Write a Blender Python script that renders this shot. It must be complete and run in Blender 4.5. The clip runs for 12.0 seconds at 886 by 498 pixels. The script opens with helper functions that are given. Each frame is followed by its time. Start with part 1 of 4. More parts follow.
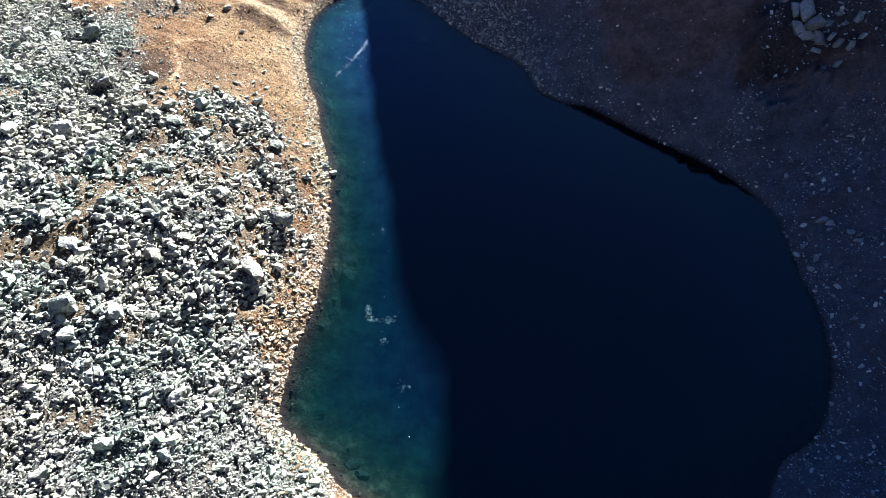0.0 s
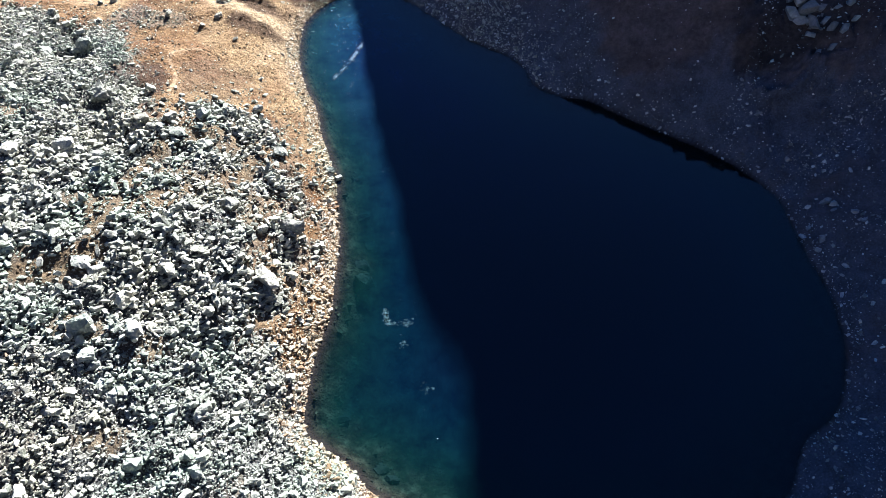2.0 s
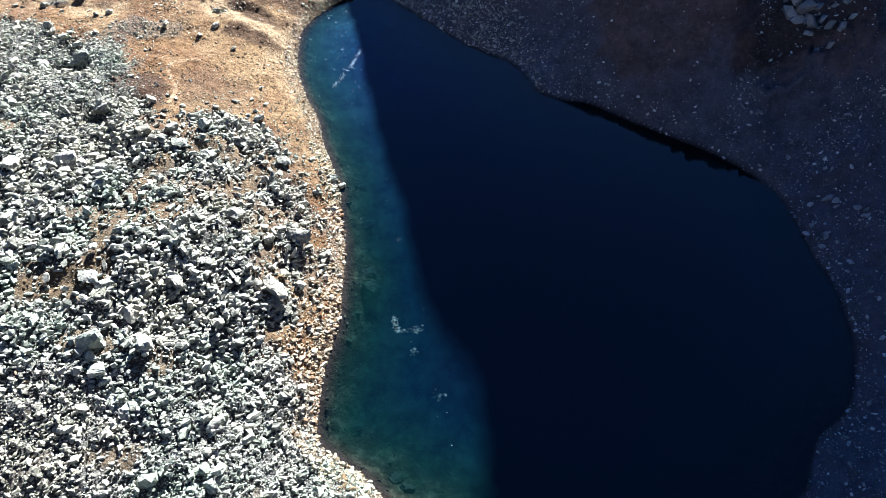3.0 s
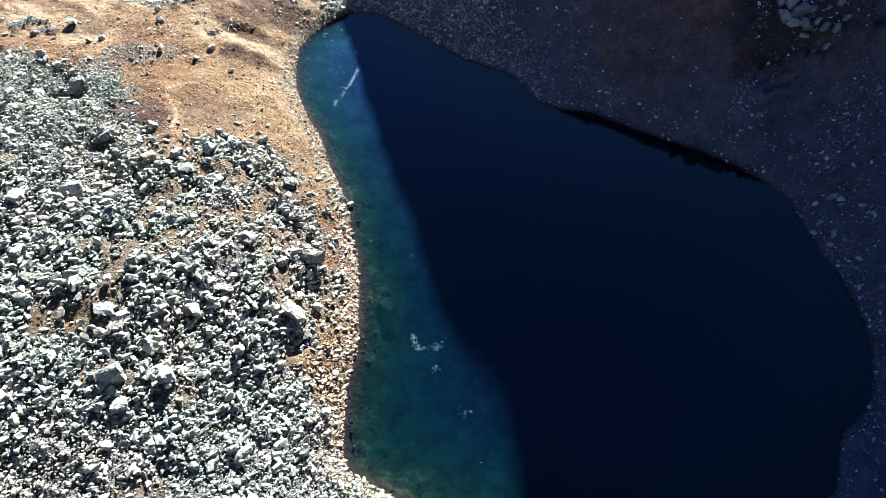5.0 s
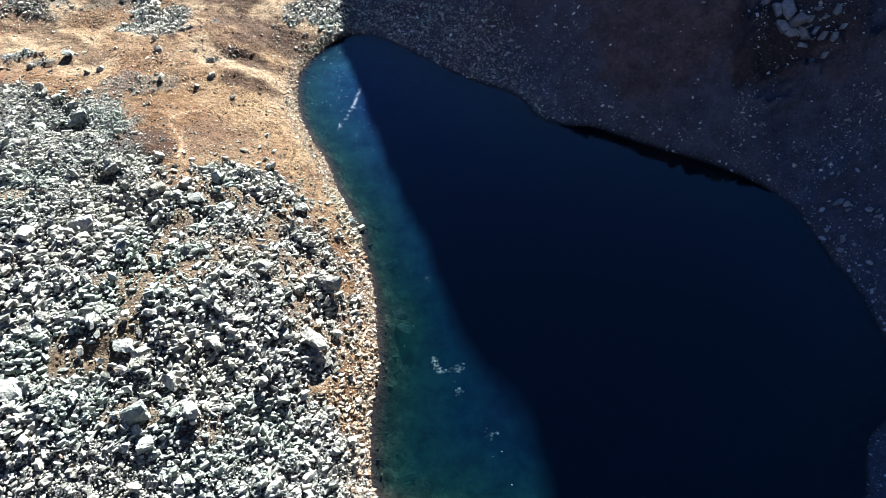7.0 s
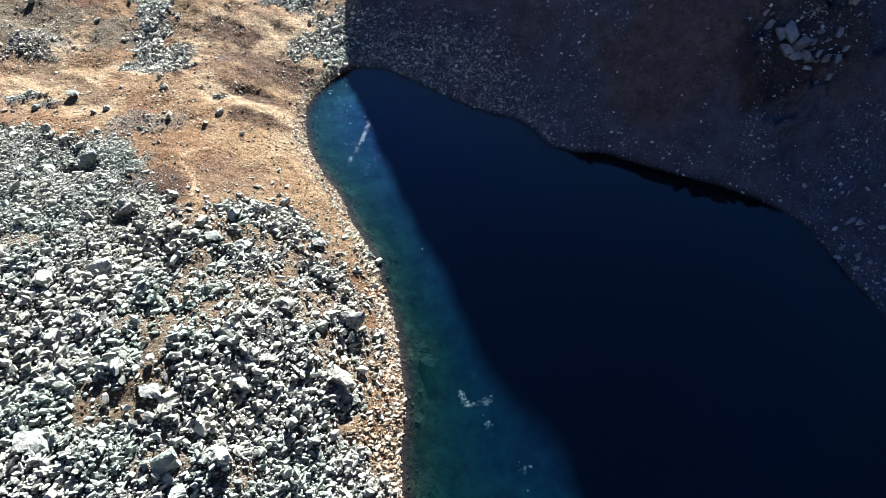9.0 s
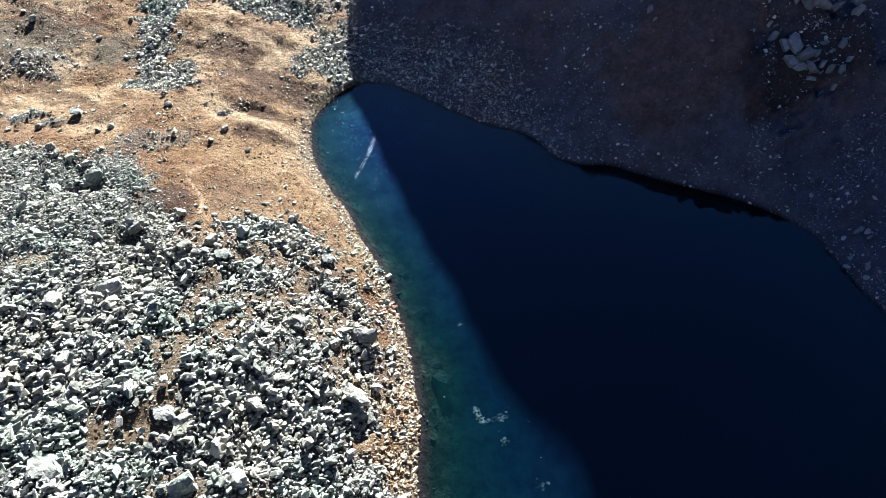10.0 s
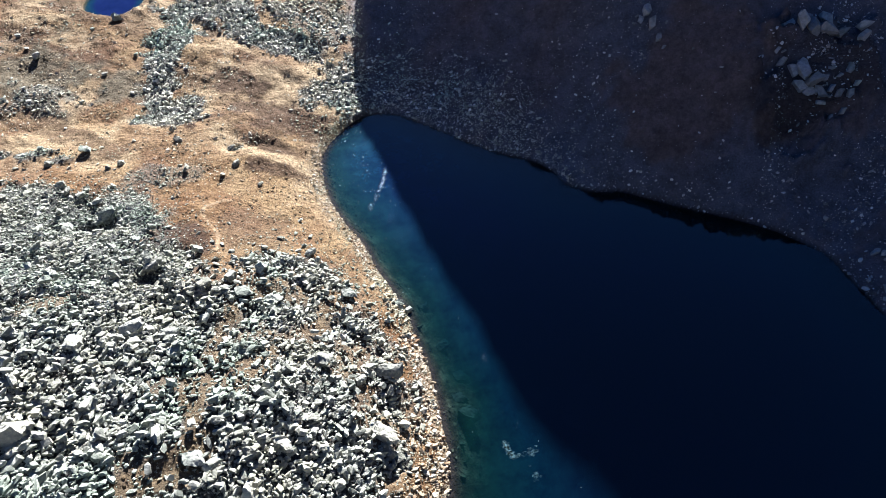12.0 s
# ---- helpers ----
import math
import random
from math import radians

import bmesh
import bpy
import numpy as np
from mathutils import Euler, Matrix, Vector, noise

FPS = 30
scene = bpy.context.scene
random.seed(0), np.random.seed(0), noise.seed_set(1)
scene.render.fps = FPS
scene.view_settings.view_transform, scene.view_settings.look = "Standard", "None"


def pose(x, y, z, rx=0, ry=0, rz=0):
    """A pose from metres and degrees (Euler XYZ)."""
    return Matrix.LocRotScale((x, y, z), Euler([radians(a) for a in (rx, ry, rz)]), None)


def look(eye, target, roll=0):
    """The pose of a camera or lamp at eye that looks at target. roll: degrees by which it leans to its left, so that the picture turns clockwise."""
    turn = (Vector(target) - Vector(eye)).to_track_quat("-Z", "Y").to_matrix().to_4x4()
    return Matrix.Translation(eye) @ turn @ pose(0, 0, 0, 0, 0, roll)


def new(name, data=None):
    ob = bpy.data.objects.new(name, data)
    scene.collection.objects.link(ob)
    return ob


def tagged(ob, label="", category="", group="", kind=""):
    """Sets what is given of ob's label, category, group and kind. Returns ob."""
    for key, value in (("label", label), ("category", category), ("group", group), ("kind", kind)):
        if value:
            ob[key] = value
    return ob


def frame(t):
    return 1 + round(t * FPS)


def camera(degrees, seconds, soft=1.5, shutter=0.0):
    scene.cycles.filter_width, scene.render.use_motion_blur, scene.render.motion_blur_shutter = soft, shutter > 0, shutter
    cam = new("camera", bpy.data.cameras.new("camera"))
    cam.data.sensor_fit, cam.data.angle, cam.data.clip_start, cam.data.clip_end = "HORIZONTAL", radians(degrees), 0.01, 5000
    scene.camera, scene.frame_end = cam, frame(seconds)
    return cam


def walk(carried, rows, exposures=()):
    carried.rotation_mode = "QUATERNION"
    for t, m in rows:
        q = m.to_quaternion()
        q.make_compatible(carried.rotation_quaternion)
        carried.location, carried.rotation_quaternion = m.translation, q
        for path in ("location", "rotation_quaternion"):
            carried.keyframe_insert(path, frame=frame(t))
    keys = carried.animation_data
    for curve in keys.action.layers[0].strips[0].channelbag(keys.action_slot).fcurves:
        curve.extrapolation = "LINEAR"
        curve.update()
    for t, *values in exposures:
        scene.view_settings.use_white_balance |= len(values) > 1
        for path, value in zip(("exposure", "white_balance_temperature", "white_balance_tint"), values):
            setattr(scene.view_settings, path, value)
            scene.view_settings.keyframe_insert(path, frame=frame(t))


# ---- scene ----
cam = camera(66.0, 12.0, soft=0.2)
KELVIN = 5000
EXPOSURE, SUN, SKY = 3.22, 5.0, 0.0154
PATH = [
    (0, (-1.06, 0.479, 75.385), (-1.039, 1.568, 73.708), 2.9),
    (0.5, (-2.103, 0.476, 75.369), (-2.067, 1.565, 73.692), 2.7),
    (1, (-3.183, 0.551, 75.332), (-3.131, 1.638, 73.654), 2.7),
    (1.5, (-4.343, 0.628, 75.299), (-4.273, 1.714, 73.621), 2.8),
    (2, (-5.516, 0.74, 75.206), (-5.431, 1.826, 73.528), 2.8),
    (2.5, (-6.672, 0.879, 75.09), (-6.57, 1.969, 73.416), 2.8),
    (3, (-7.795, 1.084, 75.003), (-7.678, 2.18, 73.334), 2.8),
    (5, (-12.291, 2.198, 74.674), (-12.109, 3.316, 73.026), 2.9),
    (5.5, (-13.304, 2.53, 74.629), (-13.107, 3.653, 72.986), 2.8),
    (6, (-14.253, 2.903, 74.613), (-14.042, 4.032, 72.975), 2.8),
    (6.5, (-15.285, 3.312, 74.588), (-15.06, 4.449, 72.958), 2.7),
    (7, (-16.353, 3.708, 74.584), (-16.115, 4.854, 72.962), 2.7),
    (9, (-20.784, 5.447, 74.255), (-20.489, 6.646, 72.681), 2.6),
    (9.5, (-21.871, 5.982, 74.175), (-21.563, 7.192, 72.613), 2.6),
    (10, (-22.896, 6.512, 74.07), (-22.576, 7.733, 72.519), 2.5),
    (10.5, (-23.919, 7.017, 73.982), (-23.587, 8.251, 72.443), 2.4),
    (11, (-24.951, 7.554, 73.905), (-24.607, 8.8, 72.378), 2.4),
    (11.5, (-25.93, 8.107, 73.838), (-25.573, 9.364, 72.324), 2.4),
    (12, (-26.853, 8.678, 73.781), (-26.484, 9.946, 72.279), 2.4),
]
walk(cam, [(t, look(eye, target, roll)) for t, eye, target, roll in PATH], exposures=[(0, EXPOSURE, KELVIN, 10), (6, EXPOSURE - 0.08, KELVIN, 10), (12, EXPOSURE - 0.22, KELVIN, 10)])

# ---- world and sun: clear autumn sky, low sun ahead and to the right ----
SUN_ELEVATION, SUN_AZIMUTH = 27.0, 18.0  # degrees; azimuth from +y towards +x
world = bpy.data.worlds.new("sky")
scene.world = world
world.use_nodes = True
wn = world.node_tree.nodes
sky = wn.new("ShaderNodeTexSky")
sky.sky_type = "NISHITA"
sky.sun_disc = False
sky.sun_elevation, sky.sun_rotation = radians(SUN_ELEVATION), radians(SUN_AZIMUTH)
sky.altitude = 2300
sky.ozone_density = 9.0
sky.dust_density = 1.0
wn["Background"].inputs["Strength"].default_value = SKY
world.node_tree.links.new(sky.outputs["Color"], wn["Background"].inputs["Color"])
sun_data = bpy.data.lights.new("sun", "SUN")
sun_data.energy, sun_data.angle, sun_data.color = SUN, radians(0.8), (1.0, 0.835, 0.645)
sun = new("sun", sun_data)
sun_way = Vector((math.sin(radians(SUN_AZIMUTH)) * math.cos(radians(SUN_ELEVATION)),
                  math.cos(radians(SUN_AZIMUTH)) * math.cos(radians(SUN_ELEVATION)), math.sin(radians(SUN_ELEVATION))))
sun.matrix_world = look(sun_way * 300, (0, 0, 0))


# ---- materials ----
def material(name):
    m = bpy.data.materials.new(name)
    m.use_nodes = True
    return m, m.node_tree.nodes, m.node_tree.links


def noise_node(nodes, links, scale, detail=4.0, coord=None, rough=0.55):
    n = nodes.new("ShaderNodeTexNoise")
    n.inputs["Scale"].default_value, n.inputs["Detail"].default_value, n.inputs["Roughness"].default_value = scale, detail, rough
    if coord is not None:
        links.new(coord, n.inputs["Vector"])
    return n.outputs["Fac"]


def ramp_node(nodes, links, fac, *stops):
    r = nodes.new("ShaderNodeValToRGB")
    el = r.color_ramp.elements
    while len(el) < len(stops):
        el.new(0.5)
    for e, (p, c) in zip(el, stops):
        e.position, e.color = p, (*c, 1)
    links.new(fac, r.inputs["Fac"])
    return r.outputs["Color"]


def mix_node(nodes, links, fac, a, b, mode="MIX"):
    n = nodes.new("ShaderNodeMix")
    n.data_type, n.blend_type = "RGBA", mode
    for key, value in ((0, fac), (6, a), (7, b)):
        if isinstance(value, (int, float)):
            n.inputs[key].default_value = value
        elif isinstance(value, tuple):
            n.inputs[key].default_value = (*value, 1)
        else:
            links.new(value, n.inputs[key])
    return n.outputs[2]


def math_node(nodes, links, op, a, b):
    n = nodes.new("ShaderNodeMath")
    n.operation = op
    for i, v in enumerate((a, b)):
        if isinstance(v, (int, float)):
            n.inputs[i].default_value = v
        else:
            links.new(v, n.inputs[i])
    return n.outputs[0]


def bump_node(nodes, links, height, strength, distance, normal_in):
    b = nodes.new("ShaderNodeBump")
    b.inputs["Strength"].default_value, b.inputs["Distance"].default_value = strength, distance
    links.new(height, b.inputs["Height"])
    links.new(b.outputs["Normal"], normal_in)
    return b


def rock_material(name, dark, mid, light, island):
    """Weathered granite: a tone for each stone, mottled, with grey-green lichen."""
    m, nodes, links = material(name)
    bsdf = nodes["Principled BSDF"]
    bsdf.inputs["Roughness"].default_value = 0.92
    bsdf.inputs["Specular IOR Level"].default_value = 0.2
    if island:
        pick = nodes.new("ShaderNodeNewGeometry").outputs["Random Per Island"]
    else:
        pick = nodes.new("ShaderNodeObjectInfo").outputs["Random"]
    where = nodes.new("ShaderNodeNewGeometry").outputs["Position"]
    tone = ramp_node(nodes, links, pick, (0.0, dark), (0.45, mid), (1.0, light))
    grain = noise_node(nodes, links, 2.2, 6, where, 0.65)
    mottled = mix_node(nodes, links, 1.0, tone, ramp_node(nodes, links, grain, (0.3, (0.7, 0.7, 0.7)), (0.6, (1.12, 1.1, 1.07))), "MULTIPLY")
    region = ramp_node(nodes, links, noise_node(nodes, links, 0.07, 3, where), (0.36, (0.87, 1.0, 0.9)), (0.5, (1.0, 1.0, 0.95)), (0.64, (1.03, 1.0, 0.86)))
    mottled = mix_node(nodes, links, 1.0, mottled, region, "MULTIPLY")
    lichen = ramp_node(nodes, links, noise_node(nodes, links, 0.9, 5, where), (0.5, (0, 0, 0)), (0.72, (0.6, 0.6, 0.6)))
    links.new(mix_node(nodes, links, lichen, mottled, (0.092, 0.106, 0.083)), bsdf.inputs["Base Color"])
    bump_node(nodes, links, noise_node(nodes, links, 3.5, 6, where, 0.7), 0.8, 0.2, bsdf.inputs["Normal"])
    return m


ROCK = rock_material("pale_granite", (0.136, 0.143, 0.129), (0.209, 0.214, 0.193), (0.315, 0.316, 0.287), True)
LICHEN_ROCK = rock_material("lichen_granite", (0.1, 0.114, 0.1), (0.165, 0.184, 0.16), (0.27, 0.285, 0.25), True)
PALE_ROCK = rock_material("pale_gravel", (0.115, 0.118, 0.112), (0.208, 0.211, 0.199), (0.299, 0.299, 0.282), True)
MORAINE_ROCK = rock_material("moraine_stone", (0.182, 0.19, 0.171), (0.304, 0.312, 0.281), (0.425, 0.425, 0.394), True)
BOULDER = rock_material("boulder_granite", (0.15, 0.152, 0.142), (0.208, 0.215, 0.198), (0.299, 0.299, 0.28), False)
WARM_ROCK = rock_material("shore_stone", (0.112, 0.0693, 0.0397), (0.251, 0.205, 0.152), (0.362, 0.343, 0.304), True)
SLOPE_ROCK = rock_material("slope_stone", (0.08, 0.084, 0.088), (0.26, 0.265, 0.275), (0.75, 0.75, 0.75), True)


CRAG_ROCK = rock_material("crag_rock", (0.15, 0.163, 0.178), (0.2, 0.216, 0.236), (0.29, 0.31, 0.335), False)
PALE_BLOCK = rock_material("pale_block", (0.24, 0.25, 0.27), (0.34, 0.35, 0.37), (0.5, 0.51, 0.53), False)
ALGAE_STONES = rock_material("lake_bed_stone", (0.0132, 0.0145, 0.0106), (0.0297, 0.0317, 0.0251), (0.0594, 0.0594, 0.0495), True)


def ground_material():
    """Dry alpine grass, gravel between the blocks, bare trail and lake mud, by where each lies."""
    m, nodes, links = material("alpine_ground")
    bsdf = nodes["Principled BSDF"]
    bsdf.inputs["Roughness"].default_value = 0.95
    bsdf.inputs["Specular IOR Level"].default_value = 0.1
    where = nodes.new("ShaderNodeNewGeometry").outputs["Position"]

    def mask(name):
        a = nodes.new("ShaderNodeAttribute")
        a.attribute_name = name
        return a.outputs["Fac"]
    fine = noise_node(nodes, links, 1.6, 8, where, 0.7)
    broad = noise_node(nodes, links, 0.11, 5, where)
    speck = noise_node(nodes, links, 4.5, 4, where, 0.6)
    grass = ramp_node(nodes, links, fine, (0.3, (0.0417, 0.0266, 0.0125)), (0.46, (0.112, 0.074, 0.0352)), (0.68, (0.191, 0.139, 0.0726)))
    russet = ramp_node(nodes, links, fine, (0.3, (0.0301, 0.0162, 0.00759)), (0.5, (0.0752, 0.0409, 0.0191)), (0.75, (0.131, 0.0805, 0.042)))
    turf = mix_node(nodes, links, ramp_node(nodes, links, broad, (0.42, (0, 0, 0)), (0.6, (1, 1, 1))), grass, russet)
    turf = mix_node(nodes, links, mask("pale"), turf, ramp_node(nodes, links, fine, (0.3, (0.107, 0.074, 0.0394)), (0.5, (0.183, 0.139, 0.0813)), (0.7, (0.254, 0.205, 0.129))))
    turf = mix_node(nodes, links, mask("rust"), turf, ramp_node(nodes, links, fine, (0.3, (0.0246, 0.0119, 0.00498)), (0.5, (0.0772, 0.0398, 0.0149)), (0.7, (0.139, 0.0878, 0.0398))))
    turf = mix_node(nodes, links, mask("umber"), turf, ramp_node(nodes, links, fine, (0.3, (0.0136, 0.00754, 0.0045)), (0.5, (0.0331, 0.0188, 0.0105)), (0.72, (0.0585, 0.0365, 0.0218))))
    turf = mix_node(nodes, links, mask("olive"), turf, ramp_node(nodes, links, fine, (0.3, (0.023, 0.0207, 0.0126)), (0.5, (0.0574, 0.0488, 0.0315)), (0.72, (0.115, 0.0977, 0.0686))))
    grit = ramp_node(nodes, links, speck, (0.35, (0.0195, 0.0203, 0.0187)), (0.5, (0.0546, 0.0562, 0.0515)), (0.68, (0.14, 0.14, 0.129)))
    seam = math_node(nodes, links, "ADD", mask("shore"), math_node(nodes, links, "MULTIPLY", noise_node(nodes, links, 0.5, 4, where), 2.2))
    seam = ramp_node(nodes, links, math_node(nodes, links, "ABSOLUTE", math_node(nodes, links, "SUBTRACT", seam, 2.7), 0.0), (0.12, (1, 1, 1)), (0.42, (0, 0, 0)))
    seam = mix_node(nodes, links, 1.0, seam, mask("rust"), "MULTIPLY")
    turf = mix_node(nodes, links, seam, turf, ramp_node(nodes, links, fine, (0.3, (0.05, 0.021, 0.005)), (0.6, (0.13, 0.06, 0.016))))
    clump = ramp_node(nodes, links, noise_node(nodes, links, 5.5, 5, where, 0.75), (0.36, (0.34, 0.31, 0.29)), (0.5, (1.0, 1.0, 1.0)), (0.68, (1.38, 1.38, 1.36)))
    turf = mix_node(nodes, links, 1.0, turf, clump, "MULTIPLY")
    worn = math_node(nodes, links, "ADD", mask("trail"), math_node(nodes, links, "MULTIPLY", noise_node(nodes, links, 1.1, 4, where), 0.7))
    worn = ramp_node(nodes, links, worn, (0.46, (0.6, 0.6, 0.6)), (0.72, (0, 0, 0)))
    turf = mix_node(nodes, links, worn, turf, ramp_node(nodes, links, fine, (0.3, (0.17, 0.125, 0.075)), (0.7, (0.27, 0.21, 0.135))))
    col = mix_node(nodes, links, mask("scree"), turf, grit)
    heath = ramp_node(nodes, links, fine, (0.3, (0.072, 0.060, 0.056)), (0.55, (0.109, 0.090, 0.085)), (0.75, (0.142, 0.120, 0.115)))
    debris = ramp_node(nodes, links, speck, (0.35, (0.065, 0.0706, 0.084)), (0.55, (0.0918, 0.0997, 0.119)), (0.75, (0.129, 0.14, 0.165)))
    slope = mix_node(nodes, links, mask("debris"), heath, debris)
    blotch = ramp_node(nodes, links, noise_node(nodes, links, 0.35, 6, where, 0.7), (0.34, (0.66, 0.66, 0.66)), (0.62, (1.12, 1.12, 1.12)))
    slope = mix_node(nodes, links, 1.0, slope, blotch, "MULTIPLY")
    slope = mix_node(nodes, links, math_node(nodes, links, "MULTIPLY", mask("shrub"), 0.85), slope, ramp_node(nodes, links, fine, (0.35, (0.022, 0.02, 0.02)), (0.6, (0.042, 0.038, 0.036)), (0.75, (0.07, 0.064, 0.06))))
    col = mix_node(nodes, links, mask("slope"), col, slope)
    bed = ramp_node(nodes, links, noise_node(nodes, links, 0.55, 7, where, 0.72), (0.36, (0.009, 0.0082, 0.0065)), (0.5, (0.029, 0.026, 0.019)), (0.64, (0.082, 0.076, 0.058)))
    weed = math_node(nodes, links, "ADD", math_node(nodes, links, "MULTIPLY", mask("shore"), 0.4), math_node(nodes, links, "MULTIPLY", fine, 0.4))
    weed = ramp_node(nodes, links, math_node(nodes, links, "ADD", weed, 0.8), (0.4, (0, 0, 0)), (0.7, (0.85, 0.85, 0.85)))
    bed = mix_node(nodes, links, weed, bed, ramp_node(nodes, links, fine, (0.3, (0.011, 0.008, 0.0075)), (0.7, (0.026, 0.02, 0.019))))
    col = mix_node(nodes, links, mask("bed"), col, bed)
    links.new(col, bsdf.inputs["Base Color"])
    coarse = bump_node(nodes, links, noise_node(nodes, links, 0.9, 6, where, 0.65), 0.9, 0.7, bsdf.inputs["Normal"])
    bump = nodes.new("ShaderNodeBump")
    bump.inputs["Strength"].default_value, bump.inputs["Distance"].default_value = 0.8, 0.2
    links.new(noise_node(nodes, links, 4.0, 5, where, 0.7), bump.inputs["Height"])
    links.new(bump.outputs["Normal"], coarse.inputs["Normal"])
    return m


def water_material(name):
    """Clear tarn water: it lets the bed through where shallow, scatters teal where deep, and mirrors the sky by its Fresnel gloss."""
    m, nodes, links = material(name)
    out = nodes["Material Output"]
    nodes.remove(nodes["Principled BSDF"])
    depth = nodes.new("ShaderNodeAttribute")
    depth.attribute_name = "depth"
    clear = nodes.new("ShaderNodeBsdfTransparent")
    links.new(ramp_node(nodes, links, math_node(nodes, links, "DIVIDE", depth.outputs["Fac"], 8.0),
                        (0.0, (0.6, 0.62, 0.6)), (0.06, (0.3, 0.4, 0.38)), (0.16, (0.12, 0.26, 0.27)), (0.4, (0.02, 0.1, 0.13)), (1.0, (0.001, 0.01, 0.02))), clear.inputs["Color"])
    body = nodes.new("ShaderNodeBsdfDiffuse")
    where = nodes.new("ShaderNodeNewGeometry").outputs["Position"]
    cloud = noise_node(nodes, links, 0.3, 6, where, 0.8)
    tone = ramp_node(nodes, links, math_node(nodes, links, "DIVIDE", depth.outputs["Fac"], 8.0),
                     (0.0, (0.002, 0.006, 0.0048)), (0.25, (0.0016, 0.0077, 0.007)), (0.65, (0.0008, 0.0043, 0.0098)), (1.0, (0.0005, 0.001, 0.006)))
    far_blue = nodes.new("ShaderNodeAttribute")  # bluer far water; part of the mirrored sky is put into this colour
    far_blue.attribute_name = "far_blue"
    far_tone = ramp_node(nodes, links, math_node(nodes, links, "DIVIDE", depth.outputs["Fac"], 8.0),
                      (0.3, (0.0085, 0.0255, 0.04)), (0.7, (0.0055, 0.0175, 0.045)), (0.95, (0.006, 0.009, 0.06)))
    tone = mix_node(nodes, links, far_blue.outputs["Fac"], tone, far_tone)
    links.new(mix_node(nodes, links, 1.0, tone, ramp_node(nodes, links, cloud, (0.36, (0.62, 0.62, 0.7)), (0.64, (1.3, 1.35, 1.15))), "MULTIPLY"), body.inputs["Color"])
    veil = ramp_node(nodes, links, math_node(nodes, links, "DIVIDE", depth.outputs["Fac"], 8.0),
                     (0.0, (0.03, 0.03, 0.03)), (0.06, (0.12, 0.12, 0.12)), (0.18, (0.45, 0.45, 0.45)), (0.5, (0.86, 0.86, 0.86)))
    inside = nodes.new("ShaderNodeMixShader")
    links.new(veil, inside.inputs[0])
    links.new(clear.outputs[0], inside.inputs[1])
    links.new(body.outputs[0], inside.inputs[2])
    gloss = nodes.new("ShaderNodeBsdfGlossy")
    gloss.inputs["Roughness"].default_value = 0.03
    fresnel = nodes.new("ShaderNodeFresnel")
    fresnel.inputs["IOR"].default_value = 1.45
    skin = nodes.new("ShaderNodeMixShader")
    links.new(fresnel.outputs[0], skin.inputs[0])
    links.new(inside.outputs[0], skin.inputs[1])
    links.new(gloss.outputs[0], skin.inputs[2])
    b = bump_node(nodes, links, noise_node(nodes, links, 1.2, 3, where), 0.06, 0.1, gloss.inputs["Normal"])
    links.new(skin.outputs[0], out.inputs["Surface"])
    return m


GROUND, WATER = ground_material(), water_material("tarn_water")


# ---- numeric helpers ----
def lattice(ix, iy, seed):
    h = (ix * 374761393 + iy * 668265263 + seed * 1442695041) & 0x7FFFFFFF
    h = ((h ^ (h >> 13)) * 1274126177) & 0x7FFFFFFF
    return ((h ^ (h >> 16)) & 0xFFFF) / 65535.0


def value_noise(x, y, seed=0):
    fx, fy = np.floor(x), np.floor(y)
    ix, iy = fx.astype(np.int64), fy.astype(np.int64)
    u, v = x - fx, y - fy
    u, v = u * u * (3 - 2 * u), v * v * (3 - 2 * v)
    a, b = lattice(ix, iy, seed), lattice(ix + 1, iy, seed)
    c, d = lattice(ix, iy + 1, seed), lattice(ix + 1, iy + 1, seed)
    return (a + (b - a) * u) * (1 - v) + (c + (d - c) * u) * v


def fbm(x, y, scale, octaves=4, seed=0):
    """Fractal noise about 0, from -0.5 to 0.5; scale: metres of the largest lumps."""
    total, amp, norm = 0.0, 1.0, 0.0
    x, y = x / scale, y / scale
    for k in range(octaves):
        total = total + amp * (value_noise(x + 17.3 * k, y - 9.1 * k, seed + k) - 0.5)
        norm += amp
        x, y, amp = x * 2.03 + y * 0.31, y * 2.03 - x * 0.31, amp * 0.52
    return total / norm


def smooth(a, b, v):
    t = np.clip((v - a) / (b - a), 0, 1)
    return t * t * (3 - 2 * t)


def rounded_outline(points, steps, closed=True):
    """A smooth curve through the points."""
    p, n, out = np.array(points, float), len(points), []
    for i in range(n if closed else n - 1):
        if closed:
            a, b, c, d = p[i - 1], p[i], p[(i + 1) % n], p[(i + 2) % n]
        else:
            a, b, c, d = p[max(i - 1, 0)], p[i], p[i + 1], p[min(i + 2, n - 1)]
        for k in range(steps):
            t = k / steps
            out.append(0.5 * (2 * b + (c - a) * t + (2 * a - 5 * b + 4 * c - d) * t * t + (3 * b - a - 3 * c + d) * t ** 3))
    if not closed:
        out.append(p[-1])
    return np.array(out)


